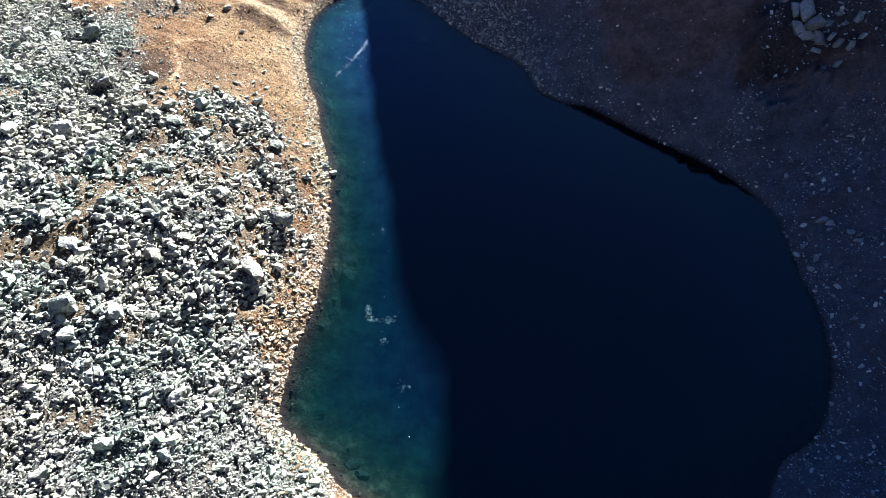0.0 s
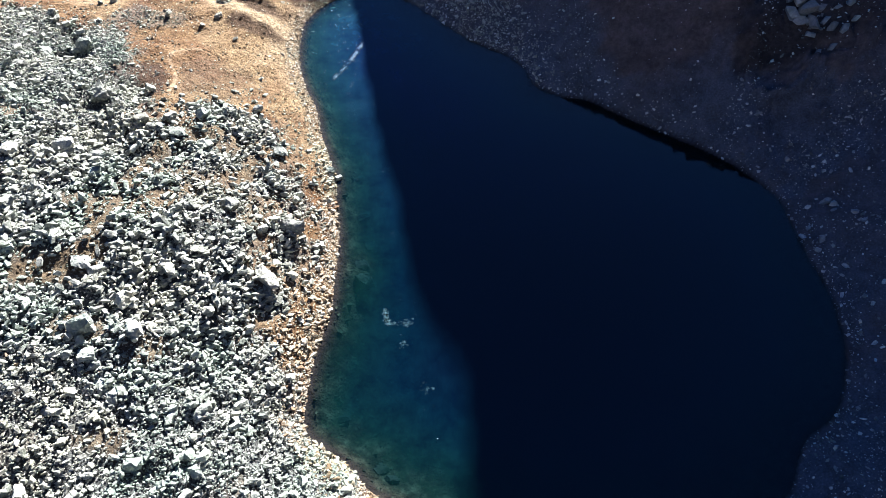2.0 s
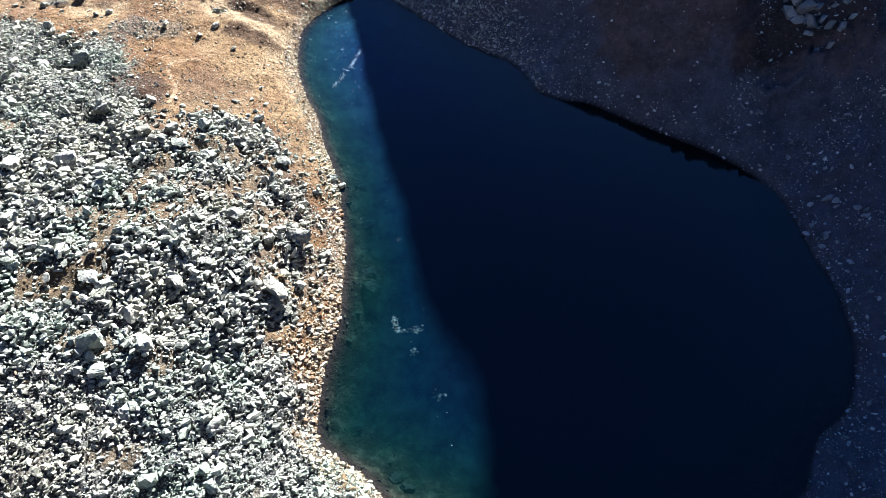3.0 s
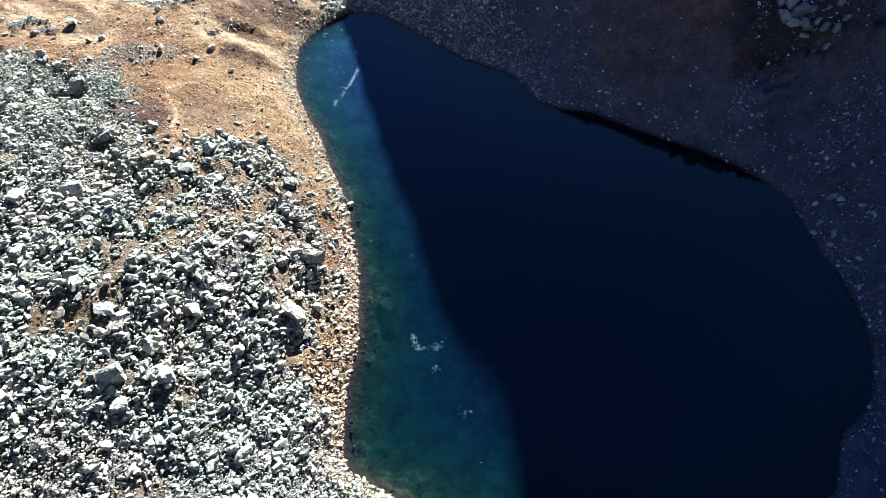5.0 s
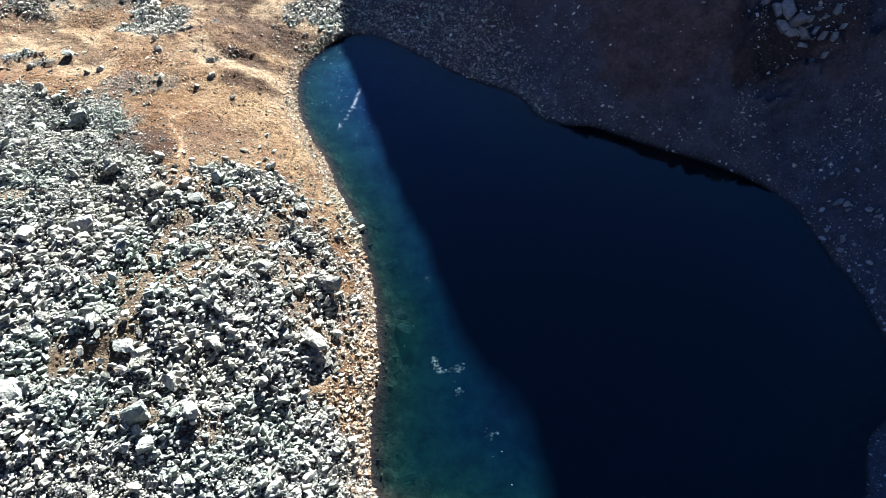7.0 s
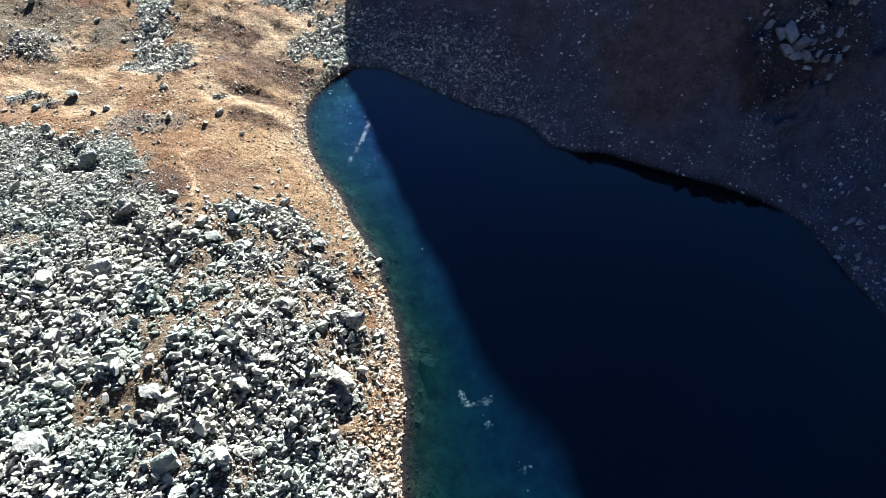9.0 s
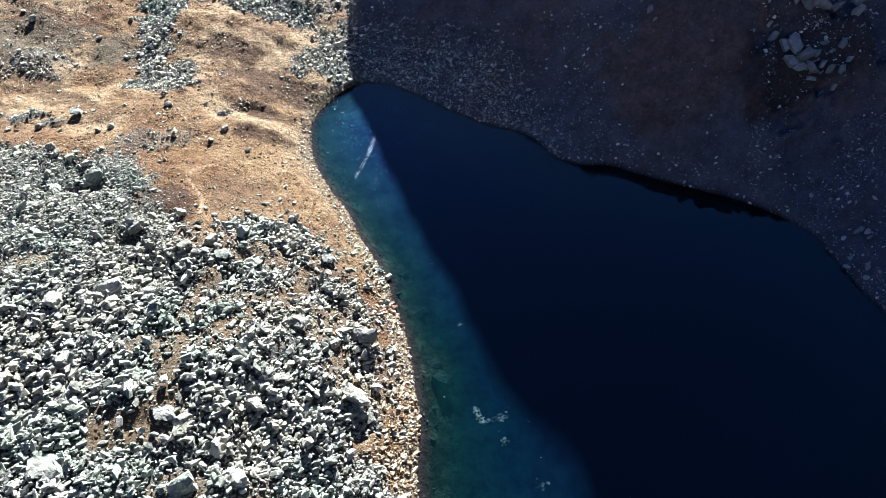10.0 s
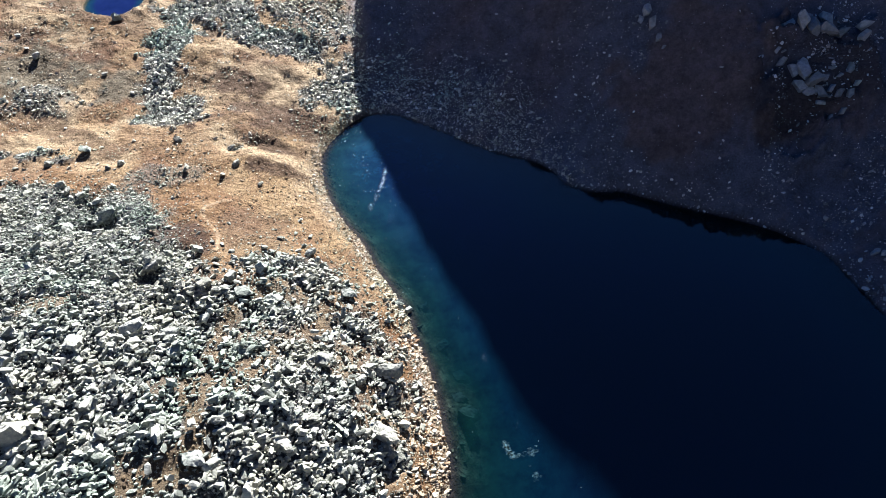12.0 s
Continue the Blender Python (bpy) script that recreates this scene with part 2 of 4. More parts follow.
def edge_distance(x, y, line, closed=True):
    """Distance to a line of points; for a closed one also whether the place is inside."""
    best = np.full(x.shape, 1e9)
    inside = np.zeros(x.shape, bool)
    n = len(line)
    for i in range(n if closed else n - 1):
        (ax, ay), (bx, by) = line[i], line[(i + 1) % n]
        dx, dy = bx - ax, by - ay
        t = np.clip(((x - ax) * dx + (y - ay) * dy) / (dx * dx + dy * dy + 1e-12), 0, 1)
        best = np.minimum(best, (x - ax - t * dx) ** 2 + (y - ay - t * dy) ** 2)
        if closed and ay != by:
            inside ^= ((ay > y) != (by > y)) & (x < (bx - ax) * (y - ay) / (by - ay) + ax)
    return np.sqrt(best), inside


def blob(x, y, cx, cy, rx, ry, turn=0.0):
    """1 within an ellipse, fading to 0 at its rim, with a ragged edge."""
    c, s = math.cos(radians(turn)), math.sin(radians(turn))
    u, v = ((x - cx) * c + (y - cy) * s) / rx, (-(x - cx) * s + (y - cy) * c) / ry
    return smooth(1.25, 0.75, np.hypot(u, v) + 1.7 * fbm(x, y, 3.0, 4, 41))


def ridge(x, y, cx, cy, length, width, turn):
    """A long low mound of height 1."""
    c, s = math.cos(radians(turn)), math.sin(radians(turn))
    u, v = (x - cx) * c + (y - cy) * s, -(x - cx) * s + (y - cy) * c + 3 * fbm(x, y, 6, 3, 45)
    return np.exp(-(u / length) ** 4 - (v / width) ** 2)


# ---- the lie of the land ----
SHORE = rounded_outline([
    (-8.5, 17.6), (-12.7, 21.4), (-15.6, 23.7), (-17.5, 25.4), (-18.1, 28), (-17.7, 31.5), (-17.1, 35.1), (-16.3, 38.1), (-15.5, 43),
    (-15.2, 48), (-15.2, 52.5), (-15.9, 57.3), (-16.1, 61.3), (-17.6, 66.5), (-19.2, 73.1), (-21.0, 78.4), (-22.8, 84.5), (-23.1, 91.8),
    (-21.8, 96.2), (-19.4, 99.4), (-15.2, 103), (-12.5, 103.5), (-9, 102.4), (-5.2, 99.4), (-0.8, 94.8), (4.0, 90), (9.6, 86.2), (12.3, 83),
    (13.6, 79.3), (17.1, 77), (22.3, 75.6), (28.6, 71), (33.6, 68), (38.8, 64.7), (43.4, 60), (45.4, 56.5), (45.8, 52.3), (46.4, 46.8),
    (47.4, 41.3), (46.8, 35.1), (45, 29.7), (42.2, 25.6), (38.4, 23.3), (36.5, 20.8), (33, 16.5), (22, 11), (6, 10)], 5)
BLOCKFIELD = [(-120, 88), (-67, 90), (-55, 88), (-50, 86), (-47, 80), (-46, 75), (-42, 70), (-36, 67), (-30, 69), (-24, 66), (-22, 60), (-20, 54),
              (-20, 48), (-22, 41), (-22, 35), (-19, 31), (-16.5, 27), (-14, 20), (-5, 12), (-5, -20), (-120, -20)]
PATH_LINE = rounded_outline([(-36.9, 83.1), (-39.9, 81.7), (-40.7, 79.8), (-39.9, 77.6), (-38.7, 74.5), (-38.8, 71)], 4, False)
GRASS_LANE = rounded_outline([(-37.5, 60), (-38.8, 55.5), (-39.4, 51.5), (-40.4, 48.3), (-40.8, 43), (-42.8, 39.6), (-46, 39)], 3, False)
STONE_BAND = rounded_outline([(-15.4, 104.2), (-16.6, 110), (-17.5, 116), (-22, 121.8), (-26.5, 126.5), (-31.5, 130.5), (-33.5, 137), (-33.6, 145), (-32, 156)], 3, False)
STONE_TONGUE = rounded_outline([(-40, 150), (-42.4, 140), (-45, 132), (-47.6, 125), (-48.2, 118), (-48, 112), (-45.5, 108.5)], 3, False)
SAND_STRIP = rounded_outline([(-42, 137), (-36.3, 129), (-29.5, 122.2), (-22.8, 117.4), (-20, 114.5)], 3, False)
# how far towards the sun the rim of the mountain's shade lies, for strips of the plan along the sun's way
RIM_ACROSS = (-59.3, -55.6, -51.0, -46.1, -38.5, -33, -27.7, -23.5, -18.4, -13, -9.8, -8.0, -6.6, -5, -3, 60)
RIM_ALONG = (160, 133, 108.9, 92.4, 77.5, 66.0, 56.0, 48.1, 40.6, 34.3, 28.6, 24.1, 19.0, 13, 4, -60)


def land(x, y):
    """Height of the ground, and where its kinds of surface lie."""
    jag = 0.9 * fbm(x, y, 5.0, 4, 3)
    edge, inside = edge_distance(x, y, SHORE)
    d = np.where(inside, -edge, edge) - 0.3 + jag * 0.7
    out = np.maximum(d, 0)
    u = (np.clip(y, 12, 110) - 60) / 40
    rise = np.maximum(16.04 - 8.08 * u - 4.77 * u * u + 1.43 * u ** 3, 1.6)
    left = (1 - np.exp(-out / 25)) * rise
    north = smooth(96, 108, y)
    left = left + north * (2.6 * fbm(x, y, 16, 4, 11) + 1.9 * fbm((x - y) * 0.28, (x + y) * 0.8, 5, 4, 13) * smooth(2, 10, out) + 0.7 * smooth(2, 8, out))
    left = left - north * 1.4 * np.exp(-((x + 48 - 2.5 * np.sin(y / 7)) / 3.0) ** 2) * smooth(104, 112, y)
    left = left + smooth(1, 14, out) * (1 - north) * 2.2 * fbm(x, y, 14, 4, 15)
    left = np.where(north > 0, left * (1 - north) + north * (0.7 + np.logaddexp(0, 1.6 * (left - 0.7)) / 1.6), left)
    left = left + 0.5 * ridge(x, y, -29.5, 98.0, 7, 1.8, -28) + 0.55 * ridge(x, y, -31, 92.6, 4.5, 1.7, -18) + 0.5 * ridge(x, y, -33, 104, 7, 2.2, -35) + 0.45 * ridge(x, y, -24.5, 108, 6, 2.2, -50) + 0.4 * ridge(x, y, -29.5, 120, 11, 2.4, -41)
    basin = smooth(1.75, 0.75, np.hypot((x + 57.6) / 4.2, (y - 151.0) / 5.2))
    left = left * (1 - basin) - 8.0 * basin
    k = np.clip(0.36 + 0.56 * (x + 14) / 34, 0.36, 1)
    bank = 2.9 * smooth(14, 26, x) * smooth(47, 42, x) * smooth(57, 64, y)
    right = k * (0.82 * out + bank * (1 - np.exp(-out / 2.2)))
    right = right - 0.2 * np.minimum(out, 16) * smooth(71, 61, y)
    right = right + smooth(1, 12, out) * (4.5 * fbm(x, y, 22, 5, 21) + 1.2 * fbm(x, y, 5, 4, 25))
    right = right + 1.5 * ridge(x, y, 50.5, 71.9, 5.5, 1.5, -2)
    right = right + 2.5 * blob(x, y, 50, 77, 8, 7) - 1.6 * np.exp(-((x - 46.5) / 4.0) ** 2 - ((y - 73.6) / 1.8) ** 2)
    ca, sa = math.cos(radians(SUN_AZIMUTH)), math.sin(radians(SUN_AZIMUTH))
    clear = math.tan(radians(SUN_ELEVATION)) * (x * sa + y * ca - np.interp(x * ca - y * sa, RIM_ACROSS, RIM_ALONG))
    clear = clear + smooth(0, 15, out) * 3.0 * fbm(x, y, 12, 3, 33)
    right = np.where(y > 104, np.minimum(right, np.maximum(clear - np.maximum(right - clear, 0), 0.6)), right)
    wr = smooth(-2.5, 2.5, x - np.interp(y, (-50, 10, 20, 60, 103, 146, 200, 900), (10, 10, 5, 0, -14, -10, 0, 500)))
    h = left * (1 - wr) + right * wr
    bed = -9.3 * (1 - np.exp(np.minimum(d + 0.5, 0) / 11)) - 0.28 * np.clip(-d, 0, 3)
    bed = bed * np.interp(y, (15, 30, 55), (0.65, 0.8, 1.0)) + smooth(-0.5, -4, d) * 0.9 * fbm(x, y, 3.2, 4, 51)
    bed = bed * (1 - 0.3 * np.exp(-((x + 12) / 2.6) ** 2 - ((y - 46.5) / 3.0) ** 2))
    h = np.where(d > 0, h + smooth(0, 1, d) * 0.12, bed)
    far = np.hypot(x + 10, y - 60)
    h = h + (1 - wr) * np.maximum(far - 170, 0) * (0.16 + 0.3 * fbm(x, y, 300, 4, 61))
    field, within = edge_distance(x, y, BLOCKFIELD)
    field = np.where(within, field, -field)
    scree = smooth(-1.8, 1.8, field + 11 * fbm(x, y, 8, 5, 71) + 7 * fbm(x, y, 2.2, 3, 72))
    scree = scree * (1 - 0.3 * smooth(0.15, 0.26, fbm(x, y, 6, 4, 73)))
    heap = scree
    for c in ((-36, 49.5, 2.4, 3.4, -15), (-43.5, 50, 2.4, 1.6, 20), (-45.5, 40.5, 3.0, 1.8, 0), (-33, 53.5, 1.6, 1.2, 0), (-56, 62, 3.0, 1.6, 10), (-31, 63, 2.6, 1.6, 0), (-40, 33, 2.4, 1.6, 0), (-25, 62, 3.0, 1.6, 40),
              (-24, 45, 1.6, 3.5, 0), (-29, 57, 1.6, 1.4, 0), (-34, 31, 2.6, 1.5, 30), (-36, 22, 3, 2, 0)):
        scree = scree * (1 - 0.7 * blob(x, y, *c))
    grassy = smooth(1.9, 0.7, edge_distance(x, y, GRASS_LANE, False)[0] + 3.5 * fbm(x, y, 3, 4, 78))
    scree = scree * (1 - 0.9 * grassy)
    thin = blob(x, y, -28, 59, 10, 11, 20) * smooth(-0.12, 0.1, fbm(x, y, 3.5, 4, 74))
    scree = scree * (1 - 0.75 * thin)
    for c in ((-24, 138, 5, 3, -30), (-17.5, 109, 4.0, 5.5, 20), (-66, 99.8, 2.8, 1.4, 0), (-71, 101, 2.6, 1.3, 0), (-61.5, 97, 1.6, 0.8, 0), (-10, 125, 5, 14, 0), (-36, 97, 1.2, 0.8, 0)):
        scree = np.maximum(scree, 0.8 * blob(x, y, *c))
    scree = np.maximum(scree, np.maximum(0.4 * blob(x, y, -46, 90, 5, 3), 0.4 * blob(x, y, -68, 117, 7, 5)))
    wander = 12 * fbm(x, y, 6, 5, 76)
    scree = np.maximum(scree, 0.92 * smooth(4.0, 1.6, edge_distance(x, y, STONE_BAND, False)[0] + 0.6 * wander + 4 * fbm(x, y, 2.5, 4, 94)))
    scree = np.maximum(scree, 0.9 * smooth(5.4, 2.2, edge_distance(x, y, STONE_TONGUE, False)[0] + 0.9 * wander + 9 * fbm(x, y, 2.5, 4, 93)))
    scree = np.maximum(scree, 0.85 * np.maximum(blob(x, y, -46.5, 109.5, 6, 2.0), blob(x, y, -20, 110, 4.5, 5, -45)))
    scree = np.maximum(scree, 0.5 * blob(x, y, -18, 132, 6.5, 11, 10))
    strip = smooth(1.7, 0.8, edge_distance(x, y, SAND_STRIP, False)[0] + 2 * fbm(x, y, 4, 3, 86))
    scree = scree * (1 - 0.9 * strip)
    trail = edge_distance(x, y, PATH_LINE, False)[0]
    pale = np.maximum(0.95 * strip, 0.85 * smooth(-0.1, 0.12, fbm(x, y, 9, 5, 85)) * (0.45 + 0.55 * smooth(84, 98, y + 8 * fbm(x, y, 14, 3, 83))))
    pale = np.maximum(pale, 0.8 * smooth(4.5, 1.0, d) * smooth(70, 80, y))
    band = rounded_outline([(-80, 101), (-69, 103.5), (-56, 102.5), (-45, 103.5), (-37, 99), (-28, 92), (-23, 85)], 3, False)
    pale = np.maximum(pale, 0.9 * smooth(4.2, 1.2, edge_distance(x, y, band, False)[0] + 6 * fbm(x, y, 6, 4, 87)))
    lane = rounded_outline([(-90, 145), (-78, 144), (-66, 142.5), (-56, 142), (-48, 146)], 3, False)
    pale = np.maximum(pale, 0.9 * smooth(1.8, 0.6, edge_distance(x, y, lane, False)[0] + 2 * fbm(x, y, 4, 3, 88)))
    olive = 0.9 * np.maximum(blob(x, y, -70, 124, 9, 12, 10), np.maximum(blob(x, y, -80, 112, 8, 6), blob(x, y, -54, 118, 4, 5)))
    olive = np.maximum(olive, 0.6 * np.maximum(np.maximum(grassy, blob(x, y, -44, 46, 5, 7)), np.maximum(blob(x, y, -40, 33, 6, 4), blob(x, y, -41, 24, 7, 5))))
    olive = np.maximum(olive, 0.5 * smooth(1, 7, field))
    # brown ground by the trail; painted shade on the mound sides away from sun
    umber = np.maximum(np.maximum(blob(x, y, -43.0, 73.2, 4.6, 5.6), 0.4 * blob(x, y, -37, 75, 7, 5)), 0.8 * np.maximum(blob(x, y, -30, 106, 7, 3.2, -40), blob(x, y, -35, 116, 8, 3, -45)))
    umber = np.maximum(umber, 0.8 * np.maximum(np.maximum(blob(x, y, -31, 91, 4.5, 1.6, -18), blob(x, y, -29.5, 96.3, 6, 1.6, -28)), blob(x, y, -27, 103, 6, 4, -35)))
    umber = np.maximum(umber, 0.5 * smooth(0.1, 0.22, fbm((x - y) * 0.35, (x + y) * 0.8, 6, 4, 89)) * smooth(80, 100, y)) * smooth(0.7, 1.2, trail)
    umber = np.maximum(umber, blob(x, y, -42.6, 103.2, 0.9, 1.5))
    pale = pale * (1 - 0.8 * umber) * (1 - 0.6 * olive)
    rust = 0.7 * smooth(5.5, 3, d + 3 * fbm(x, y, 4, 3, 91)) * smooth(0.6, 1.6, d) * smooth(70, 55, y) * smooth(28, 33, y)
    rust = np.maximum(rust, 0.8 * blob(x, y, -36, 49.5, 3, 4))
    rust = np.maximum(rust, 0.6 * smooth(0.06, 0.2, fbm(x, y, 10, 3, 93)))
    debris = smooth(-0.36, 0.34, fbm(x * 0.8 - y * 0.3, y * 0.6, 10, 5, 95) + 0.16 * smooth(8, 2, out) + 0.5 * blob(x, y, 51, 65, 8.5, 6.5, 0) + 0.3 * blob(x, y, 43, 68, 3, 5, -40) - 0.7 * blob(x, y, 44.5, 75.3, 5, 2.0, 10) - 0.8 * blob(x, y, 49, 73.7, 6, 1.3, 0) - 0.4 * blob(x, y, 34, 84, 11, 8) + 0.12 * smooth(50, 30, y))
    shrub = np.maximum(np.maximum(blob(x, y, 48.5, 74.2, 6.5, 1.7, 0), 0.85 * blob(x, y, 45, 77.5, 5, 4.5)), 0.75 * np.maximum(blob(x, y, 53, 77, 5, 5), blob(x, y, 42, 74, 2, 1.5)))
    fringe = smooth(-10, 2, field + 14 * fbm(x, y, 7, 4, 75)) * (1 - scree)
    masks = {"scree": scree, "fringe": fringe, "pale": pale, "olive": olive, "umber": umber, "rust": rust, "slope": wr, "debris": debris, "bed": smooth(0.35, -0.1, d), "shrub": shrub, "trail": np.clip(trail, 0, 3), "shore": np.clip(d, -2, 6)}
    rough = np.maximum(scree, 0.7 * heap) * (1 - wr) * smooth(0, 2, d) * (1 - 0.65 * north)
    h = h - 2.8 * np.exp(-((x + 54) / 3.2) ** 2 - ((y - 79.0) / 1.5) ** 2) - 2.0 * np.exp(-((x + 46) / 2.2) ** 2 - ((y - 65.6) / 1.3) ** 2)
    h = h + rough * (1.9 * fbm(x, y, 2.2, 4, 97) + 2.2 * fbm(x, y, 6.5, 2, 98)) + (1 - rough) * smooth(0.2, 2, d) * (0.5 * fbm(x, y, 1.6, 4, 99) + 0.9 * fbm(x, y, 4.5, 3, 100))
    return h, d, masks


def spaced(lo, hi, step, reach):
    """Even steps from lo to hi, then ever longer ones out to the horizon."""
    tail, w, at = [], step, 0.0
    while at < reach:
        w *= 1.25
        at += w
        tail.append(at)
    tail = np.array(tail)
    return np.concatenate([lo - tail[::-1], np.arange(lo, hi + step / 2, step), hi + tail])


def grid_mesh(name, gx, gy, z, keep=None):
    """A sheet of quads over the lines gx, gy; keep: which of its cells."""
    nx, ny = len(gx), len(gy)
    xx, yy = np.meshgrid(gx, gy)
    co = np.stack([xx, yy, z], -1).reshape(-1, 3)
    idx = np.arange(nx * ny).reshape(ny, nx)
    quads = np.stack([idx[:-1, :-1], idx[:-1, 1:], idx[1:, 1:], idx[1:, :-1]], -1).reshape(-1, 4)
    used = np.arange(len(co))
    if keep is not None:
        quads = quads[keep.reshape(-1)]
        used, quads = np.unique(quads, return_inverse=True)
        quads = quads.reshape(-1, 4)
        co = co[used]
    return mesh_from(name, co, quads), used


def mesh_from(name, co, faces):
    """A mesh from arrays of corners and of faces with equally many corners each."""
    me = bpy.data.meshes.new(name)
    per = faces.shape[1]
    me.vertices.add(len(co))
    me.vertices.foreach_set("co", np.ascontiguousarray(co, np.float32).ravel())
    me.loops.add(faces.size)
    me.loops.foreach_set("vertex_index", np.ascontiguousarray(faces, np.int32).ravel())
    me.polygons.add(len(faces))
    me.polygons.foreach_set("loop_start", np.arange(0, faces.size, per, dtype=np.int32))
    me.update(calc_edges=True)
    me.polygons.foreach_set("use_smooth", np.zeros(len(faces), bool))
    return me


def give(me, name, values):
    me.attributes.new(name, "FLOAT", "POINT").data.foreach_set("value", np.ascontiguousarray(values, np.float32).ravel())


GX, GY = spaced(-90, 66, 0.42, 2600), spaced(8, 160, 0.42, 2600)
LX, LY = np.meshgrid(GX, GY)
LAND, OFFSHORE, MASKS = land(LX, LY)
VOIDS = 0.3 * smooth(0.6, 0.95, MASKS["scree"]) * (1 - MASKS["slope"])  # the stones lie in layers: the soil is this far below their tops
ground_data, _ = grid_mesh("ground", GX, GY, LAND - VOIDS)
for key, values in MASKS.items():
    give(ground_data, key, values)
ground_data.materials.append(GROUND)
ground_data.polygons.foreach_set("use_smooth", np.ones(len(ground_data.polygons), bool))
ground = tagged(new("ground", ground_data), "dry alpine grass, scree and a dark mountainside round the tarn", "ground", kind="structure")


def sample(grid, x, y):
    """A value of the land at places between its lines."""
    i = np.clip(np.searchsorted(GX, x) - 1, 0, len(GX) - 2)
    j = np.clip(np.searchsorted(GY, y) - 1, 0, len(GY) - 2)
    u, v = (x - GX[i]) / (GX[i + 1] - GX[i]), (y - GY[j]) / (GY[j + 1] - GY[j])
    return (grid[j, i] * (1 - u) + grid[j, i + 1] * u) * (1 - v) + (grid[j + 1, i] * (1 - u) + grid[j + 1, i + 1] * u) * v


def water_sheet(name, label, level, gx, gy, deepest):
    xx, yy = np.meshgrid(gx, gy)
    deep = level - sample(LAND, xx, yy)
    wet = deep > -0.35
    keep = wet[:-1, :-1] | wet[1:, :-1] | wet[:-1, 1:] | wet[1:, 1:]
    me, used = grid_mesh(name, gx, gy, np.full(xx.shape, level), keep)
    give(me, "depth", np.clip(deep, 0, deepest).reshape(-1)[used])
    # the water's colour turns bluer with y, painted in for reflected sky
    give(me, "far_blue", np.interp(yy, (48, 68, 86, 100, 130, 140), (0, 0.18, 0.6, 1.0, 1.0, 0.6)).reshape(-1)[used])
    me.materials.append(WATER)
    sheet = tagged(new(name, me), label, "water", kind="structure")
    sheet.visible_shadow = False  # daylight reaches the bed
    return sheet


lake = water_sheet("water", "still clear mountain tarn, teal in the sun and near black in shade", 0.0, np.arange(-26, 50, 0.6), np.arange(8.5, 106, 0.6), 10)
pond = water_sheet("pond", "small dark blue pool among dry grass", 0.2, np.arange(-66, -51, 0.4), np.arange(143, 162, 0.4), 8)


# ---- stones ----
def stone_shape(rng, chips, flat):
    """An angular block about 1 m long: a skewed slab with broken corners."""
    p = np.array([(i, j, k) for i in (-1, 1) for j in (-1, 1) for k in (-1, 1)], float)
    p *= rng.uniform(0.3, 1.0, (8, 3))
    p *= 1.06 / np.linalg.norm(p, axis=1, keepdims=True) ** 0.55
    p[:, 0] += 0.4 * rng.uniform(-1, 1) * p[:, 1]
    p[:, 2] += 0.35 * rng.uniform(-1, 1) * p[:, 0]
    more = rng.normal(0, 1, (chips, 3))
    more *= rng.uniform(0.9, 1.2, (chips, 1)) / np.linalg.norm(more, axis=1, keepdims=True)
    p = np.concatenate([p, more]) * np.array([0.52, rng.uniform(0.22, 0.38), flat])
    bm = bmesh.new()
    for c in p:
        bm.verts.new(c)
    bmesh.ops.convex_hull(bm, input=bm.verts[:])
    bmesh.ops.delete(bm, geom=[v for v in bm.verts if not v.link_faces], context="VERTS")
    bmesh.ops.triangulate(bm, faces=bm.faces[:])
    bm.normal_update()
    return bm


def stone_arrays(rng, points, flat):
    bm = stone_shape(rng, points, flat)
    bm.verts.index_update()
    co, tri = np.array([v.co[:] for v in bm.verts]), np.array([[v.index for v in f.verts] for f in bm.faces])
    bm.free()
    return co, tri


RNG = np.random.default_rng(7)
SHAPES = [stone_arrays(RNG, 3, RNG.uniform(0.12, 0.28)) for _ in range(30)]
CHIPS = [stone_arrays(RNG, 0, RNG.uniform(0.2, 0.34)) for _ in range(16)]


def rugged_arrays(rng, flat):
    """A larger block with broken, uneven faces."""
    bm = stone_shape(rng, 4, flat)
    bmesh.ops.subdivide_edges(bm, edges=[e for e in bm.edges if e.calc_length() > 0.3], cuts=1)
    bmesh.ops.triangulate(bm, faces=bm.faces[:])
    for v in bm.verts:
        v.co += Vector(rng.normal(0, 0.028, 3))
    bm.verts.index_update()
    co, tri = np.array([v.co[:] for v in bm.verts]), np.array([[v.index for v in f.verts] for f in bm.faces])
    bm.free()
    return co, tri


RUGGED = [rugged_arrays(RNG, RNG.uniform(0.18, 0.36)) for _ in range(30)]


